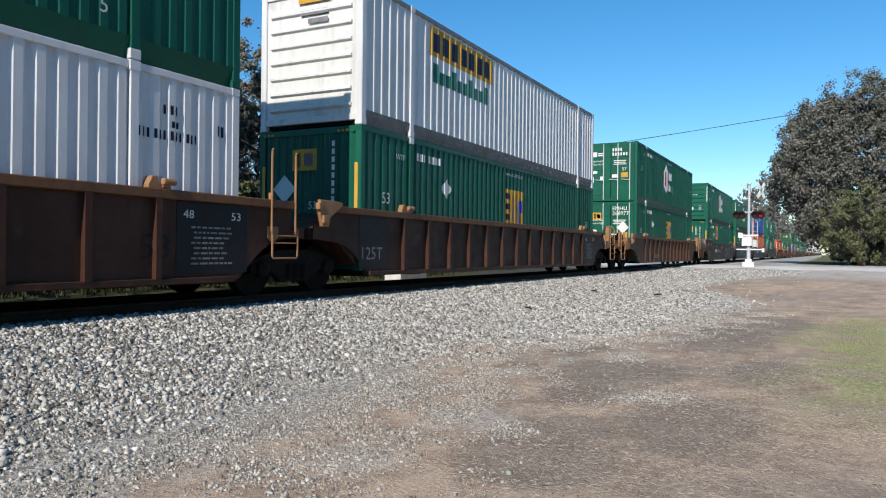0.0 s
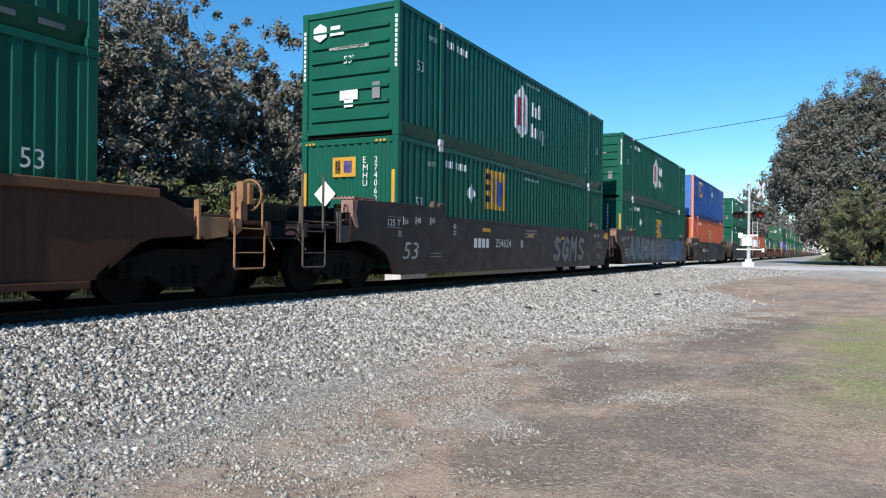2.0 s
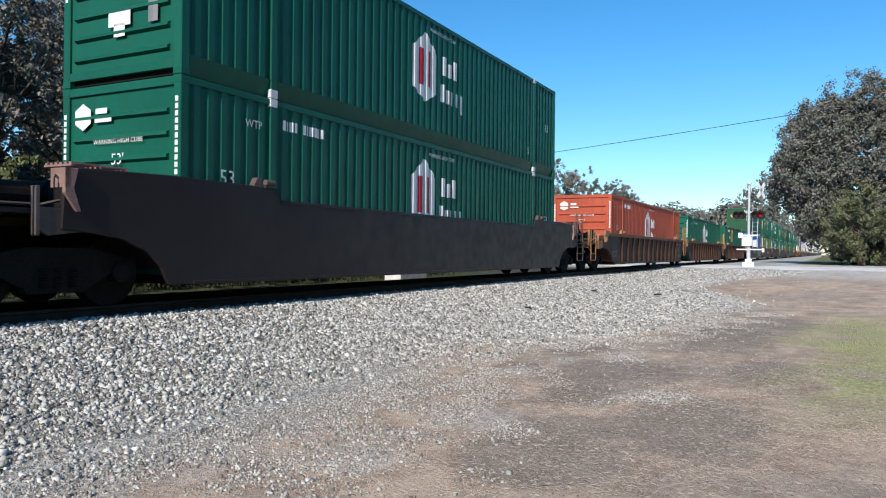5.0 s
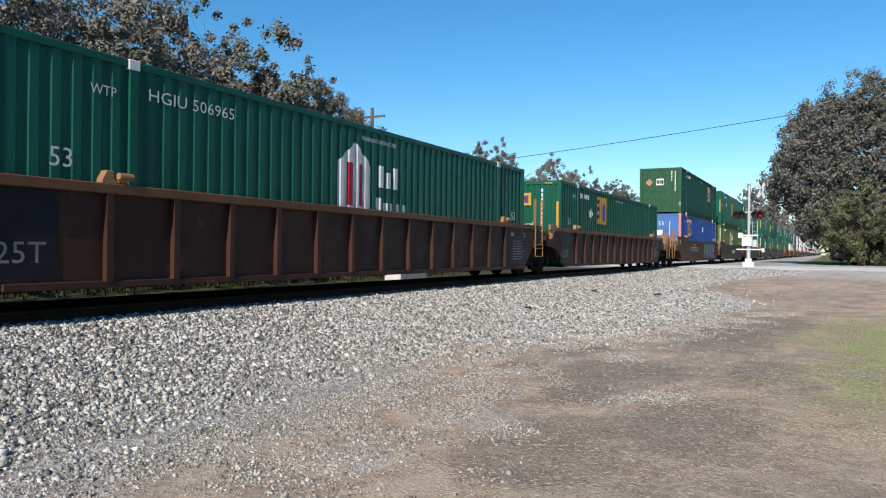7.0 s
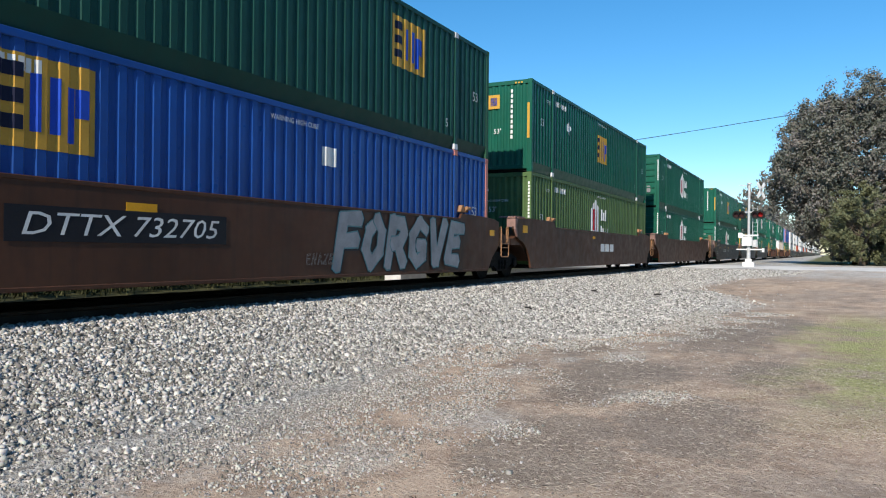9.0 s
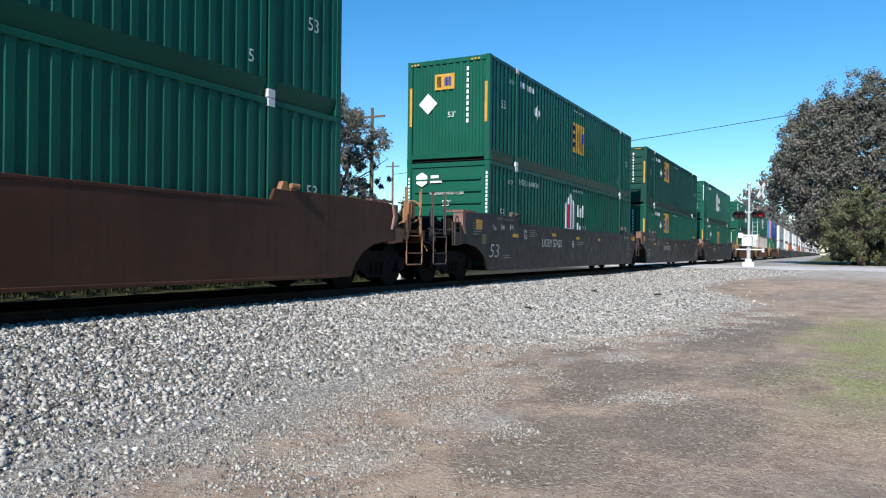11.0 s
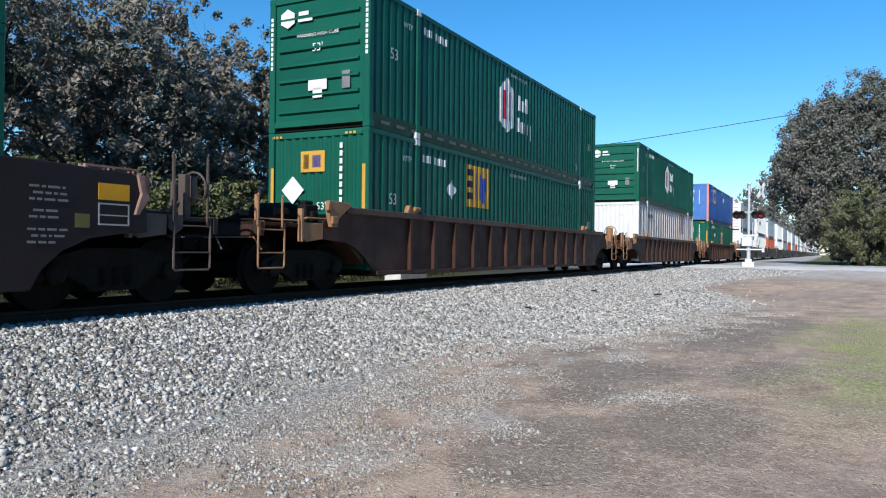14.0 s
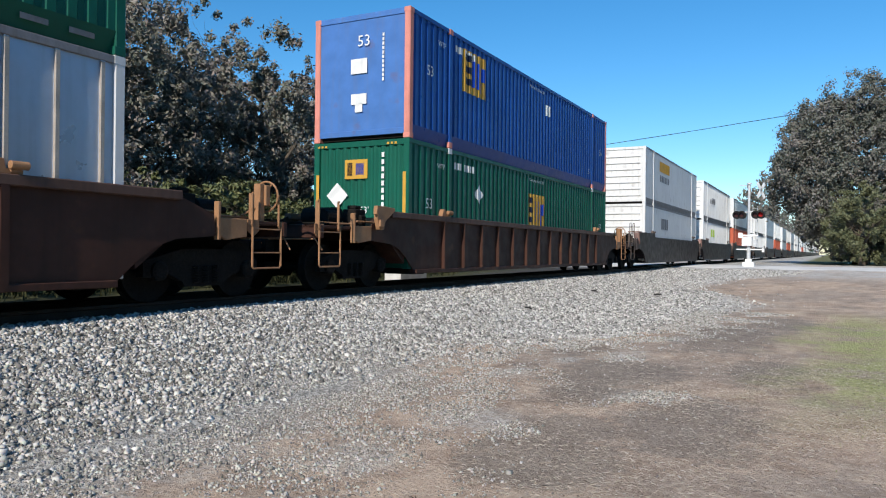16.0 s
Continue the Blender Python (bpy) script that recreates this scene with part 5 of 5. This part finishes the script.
def emblem_box(upper=True, end="ribs", dash=False, body=None, side="wave", near=True, serial=""):
    b = body or GREEN
    ob = container("%s container with white emblem, %s" % ({"green_paint": "green corrugated", "rust_red_paint": "rust-red corrugated", "faded_olive_green_paint": "faded olive-green corrugated"}.get(b.name, "green corrugated"), "stacked on another" if upper else "sitting in a well car"), b, side, end, "house", dashes=dash, upper=upper, near=near, serial=serial)
    return end_marks(ob, "doors" if end == "doors" else "house", serial) if near else ob


def plate(upper=False, end="wave", logo="plate", body=None, dash=False, near=True, serial=""):
    ob = container("green corrugated container with yellow logo plate, %s" % ("stacked on another" if upper else "sitting in a well car"), body or GREEN, "wave", end, logo, dashes=dash, upper=upper, near=near)
    return end_marks(ob, "doors_plate" if end == "doors" else "plate", serial) if near else ob


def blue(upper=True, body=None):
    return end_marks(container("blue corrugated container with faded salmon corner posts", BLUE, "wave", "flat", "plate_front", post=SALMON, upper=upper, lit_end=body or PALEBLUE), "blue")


def white(upper=True, near=True, side="fine", rail=None, end="ribs"):
    ob = container("white ribbed container with grey rails, %s" % ("stacked on another" if upper else "sitting in a well car"), WHITE, side, end, "none", rail=rail or GREYRAIL, upper=upper, near=near, dashes=True)
    return ob


u = [-7.4, 12.14, 35.78, 59.24, 78.67, 98.26, 121.81, 145.35, 164.74, 184.34, 207.75, 227.18, 246.65, 269.68, 289.18, 308.79, 332.31, 356.08, 379.61, 403.2]
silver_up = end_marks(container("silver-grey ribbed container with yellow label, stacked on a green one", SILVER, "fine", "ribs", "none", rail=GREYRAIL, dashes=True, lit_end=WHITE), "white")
decal("logo_plate", silver_up, "fine", YELLOW, [(-5.25, -1.65, 2.05, 2.72)], .006, "yellow name panel")
decal("logo_bar", silver_up, "fine", NAVY, [(-5.1 + i * .48, -4.78 + i * .48, 2.16, 2.6) for i in range(7)], .010)
decal("brand_block", silver_up, "fine", mat("green_mark_paint", (.01, .12, .08), .5), [(-5.08 + i * .32, -4.86 + i * .32, 1.45, 1.75 if i % 3 else 1.9) for i in range(10)], .006)
silver_low = container("silver-grey corrugated container with dark lettering, in a well car", SILVER, "wave", "flat", "none", upper=False)
bars_row(silver_low, "wave", 2.6, 2.46, 16, .14, .06, .045, NAVY)
for x0, zz, k, hh in ((6.62, 2.28, 3, .13), (6.74, 2.1, 2, .09), (6.15, 1.92, 12, .13), (7.62, 2.1, 2, .16)):
    bars_row(silver_low, "wave", x0, zz, k, hh, .055, .04, NAVY)
SHEET = mat("dull_silver_sheet", (0.44, 0.49, 0.57), 0.36, .55, vary=.08, scale=.7, streak=.25, grime=(.2, .2, .2))
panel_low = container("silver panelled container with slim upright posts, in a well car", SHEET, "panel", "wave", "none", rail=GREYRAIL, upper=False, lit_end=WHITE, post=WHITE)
plate_logo(panel_low, "panel", 3.3, 1.6, 1.1, mat("faded_olive_plate", (.14, .11, .045), .6))
bars_row(panel_low, "smooth", -6.2, 2.2, 10, .2, .1, .05, NAVY)
POST = mat("dull_bare_metal_post", (.50, .42, .35), .45, .3, vary=.2, streak=.3)
for k in range(-12, 13):
    part("side_post", mesh_of("side_post", lambda bm: box(bm, .27, .34, FACE - .008, FACE + .03, .30, CH - .12), POST, .01), panel_low, (k * .62, 0, 0))

train = [
    car(u[0], "ribbed", BROWN, TAN, "joint", "joint", silver_low, emblem_box(True, "ribs")),
    car(u[1], "ribbed", BROWN, TAN, "joint", "coupler", plate(), silver_up),
    car(u[2], "ribbed", OCHRE, TAN, "coupler", "coupler", plate(False, "doors", serial="EMHU 268977"), emblem_box(True, "doors", True)),
    car(u[3], "smooth", MAROON, MAROON, "coupler", "joint", plate(False, "wave", "plate_mid", serial="EMHU 274062"), emblem_box()),
    car(u[4], "smooth", MAROON, MAROON, "joint", "joint", plate(), emblem_box(True, "ribs", True)),
    car(u[5], "smooth", MAROON, MAROON, "joint", "coupler", end_marks(container("orange-red corrugated container with yellow plate, in a well car", ORANGE, "wave", "wave", "plate", post=SALMON, upper=False), "plate"), blue()),
    car(u[6], "smooth", BLACKBROWN, BLACKBROWN, "coupler", "coupler", emblem_box(False), emblem_box(True)),
    car(u[7], "ribbed", BROWN, TAN, "coupler", "joint", emblem_box(False, body=RED), None),
    car(u[8], "ribbed", BROWN, TAN, "joint", "joint", emblem_box(False, serial="HGIU 506965"), None),
    car(u[9], "ribbed", BROWN, TAN, "joint", "coupler", plate(False, "wave", "plate_mid"), None),
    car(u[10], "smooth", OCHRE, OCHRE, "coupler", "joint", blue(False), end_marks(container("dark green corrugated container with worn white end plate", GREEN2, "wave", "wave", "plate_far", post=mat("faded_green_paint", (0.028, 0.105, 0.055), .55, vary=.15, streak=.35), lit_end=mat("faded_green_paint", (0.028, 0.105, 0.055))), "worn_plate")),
    car(u[11], "smooth", OCHRE, OCHRE, "joint", "joint", emblem_box(False, "wave", body=OLIVE), plate(True)),
    car(u[12], "smooth", OCHRE, OCHRE, "joint", "coupler", emblem_box(False), emblem_box()),
    car(u[13], "smooth", BLACKBROWN, BLACKBROWN, "coupler", "joint", emblem_box(False, serial="HGIU 644934"), plate(True)),
    car(u[14], "smooth", BLACKBROWN, BLACKBROWN, "joint", "joint", plate(False, "wave", "plate_mid"), plate(True, "ribs", "plate_mid", GREEN2)),
    car(u[15], "smooth", BLACKBROWN, BLACKBROWN, "joint", "coupler", plate(), emblem_box()),
    car(u[16], "ribbed", BROWN, DULLTAN, "coupler", "coupler", plate(False, "wave", "plate_mid"), emblem_box(True, "ribs", True)),
    car(u[17], "ribbed", BROWN, DULLTAN, "coupler", "coupler", panel_low, emblem_box(True, "ribs", True)),
    car(u[18], "ribbed", BROWN, DULLTAN, "coupler", "coupler", plate(False, "wave"), blue()),
]
pos, far_r = u[19], random.Random(4)
for i in range(38):
    near = i < 4
    k = i % 3
    ends = ("coupler", "joint") if k == 0 else ("joint", "joint") if k == 1 else ("joint", "coupler")
    if i == 2 or (i > 3 and far_r.random() < .16):
        lo = container("orange-red container in a well car", ORANGE, "wave", "flat", "none", upper=False, near=near)
    elif i > 4 and far_r.random() < .12:
        lo = container("green container in a well car", GREEN, "wave", "flat", "none", upper=False, near=near)
    else:
        lo = white(False, near, "fine" if i % 2 else "smooth")
    hi = white(True, near, "fine" if i % 2 else "smooth")
    if i < 2:
        decal("logo_plate", hi, "smooth" if i % 2 == 0 else "fine", REFLECT if i == 0 else GREYRAIL, [(-4.6, -1.8, 1.95, 2.5) if i == 0 else (-3.4, -1.6, 1.5, 1.9)], .012, "faded name panel")
        decal("brand_block", hi, "smooth" if i % 2 == 0 else "fine", GREYRAIL, [(-4.5 + q * .45, -4.2 + q * .45, 1.4, 1.75) for q in range(6)], .012)
        decal("brand_block", lo, "smooth" if i % 2 == 0 else "fine", mat("lime_mark", (.35, .5, .08), .6) if i else GREYRAIL, [(-4.0 + q * .5, -3.6 + q * .5, 1.7, 2.3) for q in range(4)], .012)
    train.append(car(pos, "smooth", BLACKBROWN, BLACKBROWN, *ends, lo, hi, near))
    pos += 19.5 if k < 2 else 23.5

# lettering of the cars
W = [t[0] for t in train]
PLAIN, SMOOTH = -1.356, -1.402


def small_print(ob, x, z, n, w, y, seed=0, pitch=.075, h=.028):
    """Lines of small unreadable print, each broken into words."""
    rnd = random.Random(seed)
    for i in range(n):
        q, end = x + rnd.choice((0, 0, .05)), x + w * rnd.uniform(.62, 1)
        words = []
        while q < end - .03:
            ln = rnd.uniform(.035, .15)
            words.append((q, z - i * pitch, ln, h))
            q += ln + .03
        def build(bm):
            for a, b, c, d in words:
                box(bm, a, a + c, -.003, 0, b, b + d)
        part("stencil_line", mesh_of("stencil_line:%d%.2f%.2f%.2f%d" % (seed, x, z, w, i), build, DIMLETTER), ob, (0, y, 0))


def stencil(ob, y, rows, material=None, shear=0.0):
    """Rows of (text, x, z, width, height)."""
    for body, x, z, w, h in rows:
        part("lettering", fitted_text(body, w, h, material or LETTER, shear), ob, (x, y, z))


SCALE = [("53", -7.93, 1.36, .14, .10), ("48", -7.4, 1.40, .17, .12), ("45", -6.72, 1.42, .17, .12), ("40", -5.62, 1.33, .16, .11), ("20", -5.62, 1.17, .16, .11),
         ("45", 6.46, 1.37, .18, .13), ("48", 6.95, 1.38, .18, .13), ("53", 7.78, 1.38, .18, .13)]
PALELETTER = mat("worn_pale_lettering", (0.46, 0.45, 0.43), 0.6, vary=0.25, scale=5)
BLACKPANEL = mat("black_stencil_panel", (.012, .013, .018), .5)
for k in (0, 1, 7, 8, 9):
    car_plates(W[k], [(6.78, .42, 1.42, 1.04)], BLACKPANEL, "stencil_panel", PLAIN + .004)
    stencil(W[k], PLAIN - .004, [("48", 6.9, 1.22, .2, .12), ("53", 7.85, 1.22, .2, .12)])
    small_print(W[k], 7.05, 1.08, 8, .85, PLAIN - .002, k)
    car_plates(W[k], [(-8.2, .42, 1.0, 1.04)], BLACKPANEL, "stencil_panel", PLAIN + .004)
    stencil(W[k], PLAIN - .004, [("125T", -8.1, .6, .74, .25)], DIMLETTER)
    stencil(W[k], PLAIN - .004, [("53", 6.16, .64, .5, .34)], BLACKPANEL)
for k, tail in ((3, "B"), (4, "C"), (5, "A")):
    stencil(W[k], SMOOTH, [("53", -8.0, .60, .68, .37)], LETTER if k == 4 else PALELETTER, .2)
    car_plates(W[k], [(-8.0, 1.34, .02, .17), (-7.46, 1.36, .02, .17), (-6.78, 1.38, .02, .17), (6.70, 1.34, .025, .17), (7.2, 1.35, .025, .17), (8.0, 1.35, .02, .17)], LETTER, "scale_tick")
    car_plates(W[k], [(-8.66, 1.26, .62, .012), (-8.66, 1.48, .62, .012), (-8.2, 1.08, .12, .13)], DIMLETTER, "stencil_line")
    car_plates(W[k], [(-6.75, .64, .5, .02), (-6.75, .72, .5, .02)], DIMLETTER, "stencil_line")
    car_plates(W[k], [(-4.42 + i * .25, .88, .17, .24) for i in range(4)], LETTER, "brand_bar")
    stencil(W[k], SMOOTH, [("254624", -3.04, .9, 1.1, .23), (tail, -1.18, .9, .2, .22), ("125 T", -8.62, 1.30, .5, .14)] + SCALE)
    car_plates(W[k], [(-3.9, 1.3, .5, .1), (-.55, 1.22, .4, .09), (2.6, 1.2, .35, .09), (8.06, 1.32, .5, .24)], REFLECT)
    small_print(W[k], 6.85, 1.16, 4, 1.1, SMOOTH, k, .068)
    small_print(W[k], 6.8, .70, 3, .8, SMOOTH, k + 40, .068)
    small_print(W[k], -.8, 1.40, 3, .95, SMOOTH, k + 50, .1, .05)
for k, tail in ((13, "B"), (14, "C"), (15, "A")):
    stencil(W[k], SMOOTH, [("53", -8.25, .62, .68, .36)], PALELETTER, .2)
    car_plates(W[k], [(-8.02, 1.36, .02, .17), (-7.46, 1.38, .02, .17), (-6.78, 1.40, .02, .17), (-5.7, 1.16, .02, .3)], PALELETTER, "scale_tick")
    stencil(W[k], SMOOTH, [("REEFER CLEARANCE", -7.75, 1.66, 1.3, .075)], DIMLETTER)
    car_plates(W[k], [(-8.72, .98, .26, .26)], mat("dull_olive_label", (.16, .15, .05), .6), "label_plate")
    small_print(W[k], -9.3, 1.5, 5, .6, SMOOTH, k + 80, .07, .025)
    stencil(W[k], SMOOTH, [("UCRY 57420", -4.12, .94, 1.96, .26), (tail, -1.0, .95, .22, .24)] + SCALE)
    car_plates(W[k], [(-6.6, 1.2, .42, .1), (-3.2, 1.3, .42, .1), (-.55, 1.24, .38, .1), (2.3, 1.24, .3, .08), (-9.1, 1.35, .38, .26)], REFLECT)
    if tail == "A":
        small_print(W[k], 8.3, 1.48, 3, .75, SMOOTH, k)
        small_print(W[k], 8.3, 1.2, 2, .5, SMOOTH, k + 90)
        small_print(W[k], 8.28, .98, 3, .6, SMOOTH, k + 95)
        car_plates(W[k], [(9.2, 1.39, .46, .21)], REFLECT)
        car_plates(W[k], [(9.2, 1.07, .02, .28), (9.64, 1.07, .02, .28), (9.22, 1.07, .42, .02), (9.22, 1.33, .42, .02), (9.22, 1.19, .42, .015)], PALELETTER, "stencil_line")
        car_plates(W[k], [(8.88, 1.03, .2, .17)], mat("dull_olive_label", (.16, .15, .05), .6), "label_plate")
    else:
        small_print(W[k], 7.0, 1.2, 5, .9, SMOOTH, k)
        small_print(W[k], 6.95, .75, 3, .7, SMOOTH, k + 90)
        car_plates(W[k], [(8.05, 1.33, .42, .2)], REFLECT)
    small_print(W[k], -5.3, 1.42, 4, .75, SMOOTH, k + 30, .06, .025)
    small_print(W[k], -7.3, .66, 2, .7, SMOOTH, k + 60, .06, .022)
    small_print(W[k], -.5, 1.12, 2, 1.0, SMOOTH, k + 70, .07, .035)
car_plates(W[10], [(-5.2, .85, 3.4, .42)], BLACKPANEL, "number_panel")
stencil(W[10], -1.408, [("DTTX 732705", -5.0, .93, 3.05, .27)], shear=.25)
car_plates(W[10], [(-3.6, 1.27, .5, .11), (8.0, 1.2, .3, .16), (-9.1, 1.35, .38, .26)], REFLECT)
car_plates(W[11], [(-.5, .82, .55, .3), (.2, .82, .55, .3), (.9, .82, .55, .3)], LETTER, "brand_bar")
car_plates(W[11], [(-9.0, 1.35, .38, .22), (-1.6, 1.3, .3, .1)], REFLECT)
car_plates(W[2], [(-6.6, .5, 3.1, .26)], BLACKPANEL, "number_panel", -1.356)
stencil(W[2], -1.366, [("468329", -4.30, .53, .84, .19)])
stencil(W[2], -1.36, [("53", -1.25, .62, .36, .27)], BLACKPANEL)
SPRAYBLUE = mat("blue_spray_paint", (.035, .12, .26), .5, vary=.25)
SPRAYPALE = mat("pale_blue_spray_paint", (.30, .46, .62), .5, vary=.2)
SPRAYDARK = mat("black_spray_paint", (.02, .022, .028), .5)


def wedge(bm, pts, w, y):
    """Thick sprayed strokes along a bent line, with blunt ends."""
    for i, (a, b) in enumerate(zip(pts, pts[1:])):
        d = Vector((b[0] - a[0], b[1] - a[1]))
        d = d.normalized() if d.length else Vector((1, 0))
        n = Vector((-d.y, d.x)) * w
        e = d * w * .7
        q = [(a[0] - e.x + n.x * .8, a[1] - e.y + n.y * .8), (b[0] + e.x * .6 + n.x, b[1] + e.y * .6 + n.y), (b[0] + e.x * 1.3, b[1] + e.y * 1.3), (b[0] + e.x * .6 - n.x, b[1] + e.y * .6 - n.y), (a[0] - e.x - n.x * .8, a[1] - e.y - n.y * .8), (a[0] - e.x * 1.4, a[1] - e.y * 1.4)]
        q = [(max(-9, x), min(1.57, max(.34, z))) for x, z in q]
        bm.faces.new([bm.verts.new((x, y - .0003 * i, z)) for x, z in q])


GLYPHS = {"A": [[(.0, 0), (.42, 1), (.55, 1), (1, 0)], [(.25, .36), (.8, .36)]], "S": [[(.95, .9), (.3, .98), (.06, .72), (.5, .52), (.92, .3), (.6, .02), (.0, .12)]],
          "M": [[(.0, 0), (.12, 1), (.5, .35), (.88, 1), (1, 0)]], "R": [[(.06, 0), (.16, 1)], [(.16, .96), (.72, .96), (.88, .72), (.6, .5), (.2, .48)], [(.45, .48), (.98, .0)]],
          "E": [[(.95, .95), (.18, .92), (.05, .06), (.9, .02)], [(.14, .5), (.8, .52)]], "K": [[(.08, 0), (.14, 1)], [(.95, 1), (.2, .46), (1.0, .0)]], "F": [[(.02, 0), (.16, .95), (.95, 1)], [(.12, .5), (.85, .52)]],
          "O": [[(.5, .98), (.1, .7), (.06, .3), (.45, .02), (.88, .28), (.9, .72), (.5, .98)]], "G": [[(.92, .85), (.5, 1), (.08, .65), (.12, .2), (.55, .0), (.92, .2), (.88, .46), (.55, .44)]],
          "V": [[(.0, 1), (.42, .02), (.56, .02), (1, 1)]], "Z": [[(.05, .95), (.9, .95), (.1, .05), (.95, .05)]], "N": [[(.05, 0), (.1, 1), (.85, .05), (.95, 1)]]}


def graffiti(ob, x0, x1, z0, z1, word, seed, fill, halo, edge, y=-1.40, fat=.17, lean=.12):
    """A row of sprayed letters: black outline, thin pale rim, filled strokes."""
    rnd = random.Random(seed)
    w, h = (x1 - x0) / len(word), z1 - z0
    for i, ch in enumerate(word):
        t, sl = w * fat * rnd.uniform(.92, 1.08), lean + rnd.uniform(-.1, .1)
        strokes = [[(x0 + w * (i + .16 + .70 * (a + rnd.uniform(-.05, .05))) + sl * (b - .5) * h, z0 + t + (h - 2 * t) * (b + rnd.uniform(-.03, .03))) for a, b in line] for line in GLYPHS[ch]]
        for n, (nm, material, k) in enumerate((("outline", edge, t + .06 * min(1, h)), ("halo", halo, t + .022 * min(1, h)), ("fill", fill, t - .006 * min(1, h)))):
            def build(bm):
                for j, line in enumerate(strokes):
                    wedge(bm, line, k, y - .003 - .004 * i - .0012 * n - .0004 * j)
            part("graffiti_" + nm, mesh_of("graffiti:%s%d_%d" % (nm, seed, i), build, material), ob)


PALESPRAY = mat("thin_pale_spray_paint", (.22, .21, .22), .6, vary=.4, scale=2.5)
GRAFGREY = mat("grey_spray_paint", (.155, .155, .175), .5, vary=.3, scale=1.4, streak=.2)
GRAFPALE = mat("pale_grey_green_spray_paint", (.17, .195, .205), .5, vary=.35, scale=1.2, streak=.25, grime=(.05, .06, .07))
GRAFRIM = mat("pale_grey_spray_rim", (.42, .45, .48), .5, vary=.2)
GRAFBLUE = mat("mid_blue_spray_paint", (.06, .15, .30), .5, vary=.45, scale=1.1)
GRAFTEAL = mat("dull_teal_spray_rim", (.10, .24, .27), .5, vary=.3)
GRAFSILVER = mat("bright_silver_spray_paint", (.27, .28, .30), .45, vary=.2)
graffiti(W[4], -7.2, -1.7, .40, 1.56, "ARESG", 5, GRAFPALE, GRAFTEAL, SPRAYDARK)
graffiti(W[4], -1.75, 1.35, .38, 1.56, "ASM", 8, GRAFGREY, GRAFRIM, SPRAYDARK)
graffiti(W[4], 1.35, 6.5, .38, 1.56, "REEK", 11, GRAFBLUE, SPRAYPALE, SPRAYDARK)
graffiti(W[3], 1.7, 5.2, .45, 1.36, "SGMS", 15, PALESPRAY, MAROON, MAROON, fat=.12)
DULLSPRAY = mat("dull_grey_spray_paint", (.10, .115, .14), .6, vary=.25)
graffiti(W[5], .0, 3.6, .42, 1.5, "SGR", 18, DULLSPRAY, SPRAYBLUE, SPRAYDARK)
graffiti(W[5], 3.8, 7.4, .5, 1.35, "NKEAS", 19, MAROON, DULLSPRAY, MAROON, fat=.12)
graffiti(W[5], -5.3, -3.3, 1.12, 1.55, "NSEKA", 23, MAROON, PALELETTER, MAROON, fat=.09)
graffiti(W[10], .95, 6.3, .38, 1.56, "FORGVE", 27, GRAFSILVER, GRAFTEAL, SPRAYDARK)
graffiti(W[10], .12, .92, .52, .72, "ENAZE", 31, OCHRE, PALELETTER, OCHRE, fat=.07)
graffiti(W[17], -3.9, -1.4, 1.485, 1.585, "NAVKREAS", 33, SPRAYDARK, SPRAYDARK, DULLTAN, y=-1.432, fat=.05)
graffiti(W[17], -1.0, -.3, .55, 1.2, "S", 35, BROWN, SPRAYDARK, BROWN, y=-1.352, fat=.06)


def motions():
    """The whole train rolls past at a steady speed."""
    for ob, start, z in MOVERS:
        walk(ob, [(t, pose(start - SPEED * t, YC, z)) for t in (0, 8, 16)])


motions()
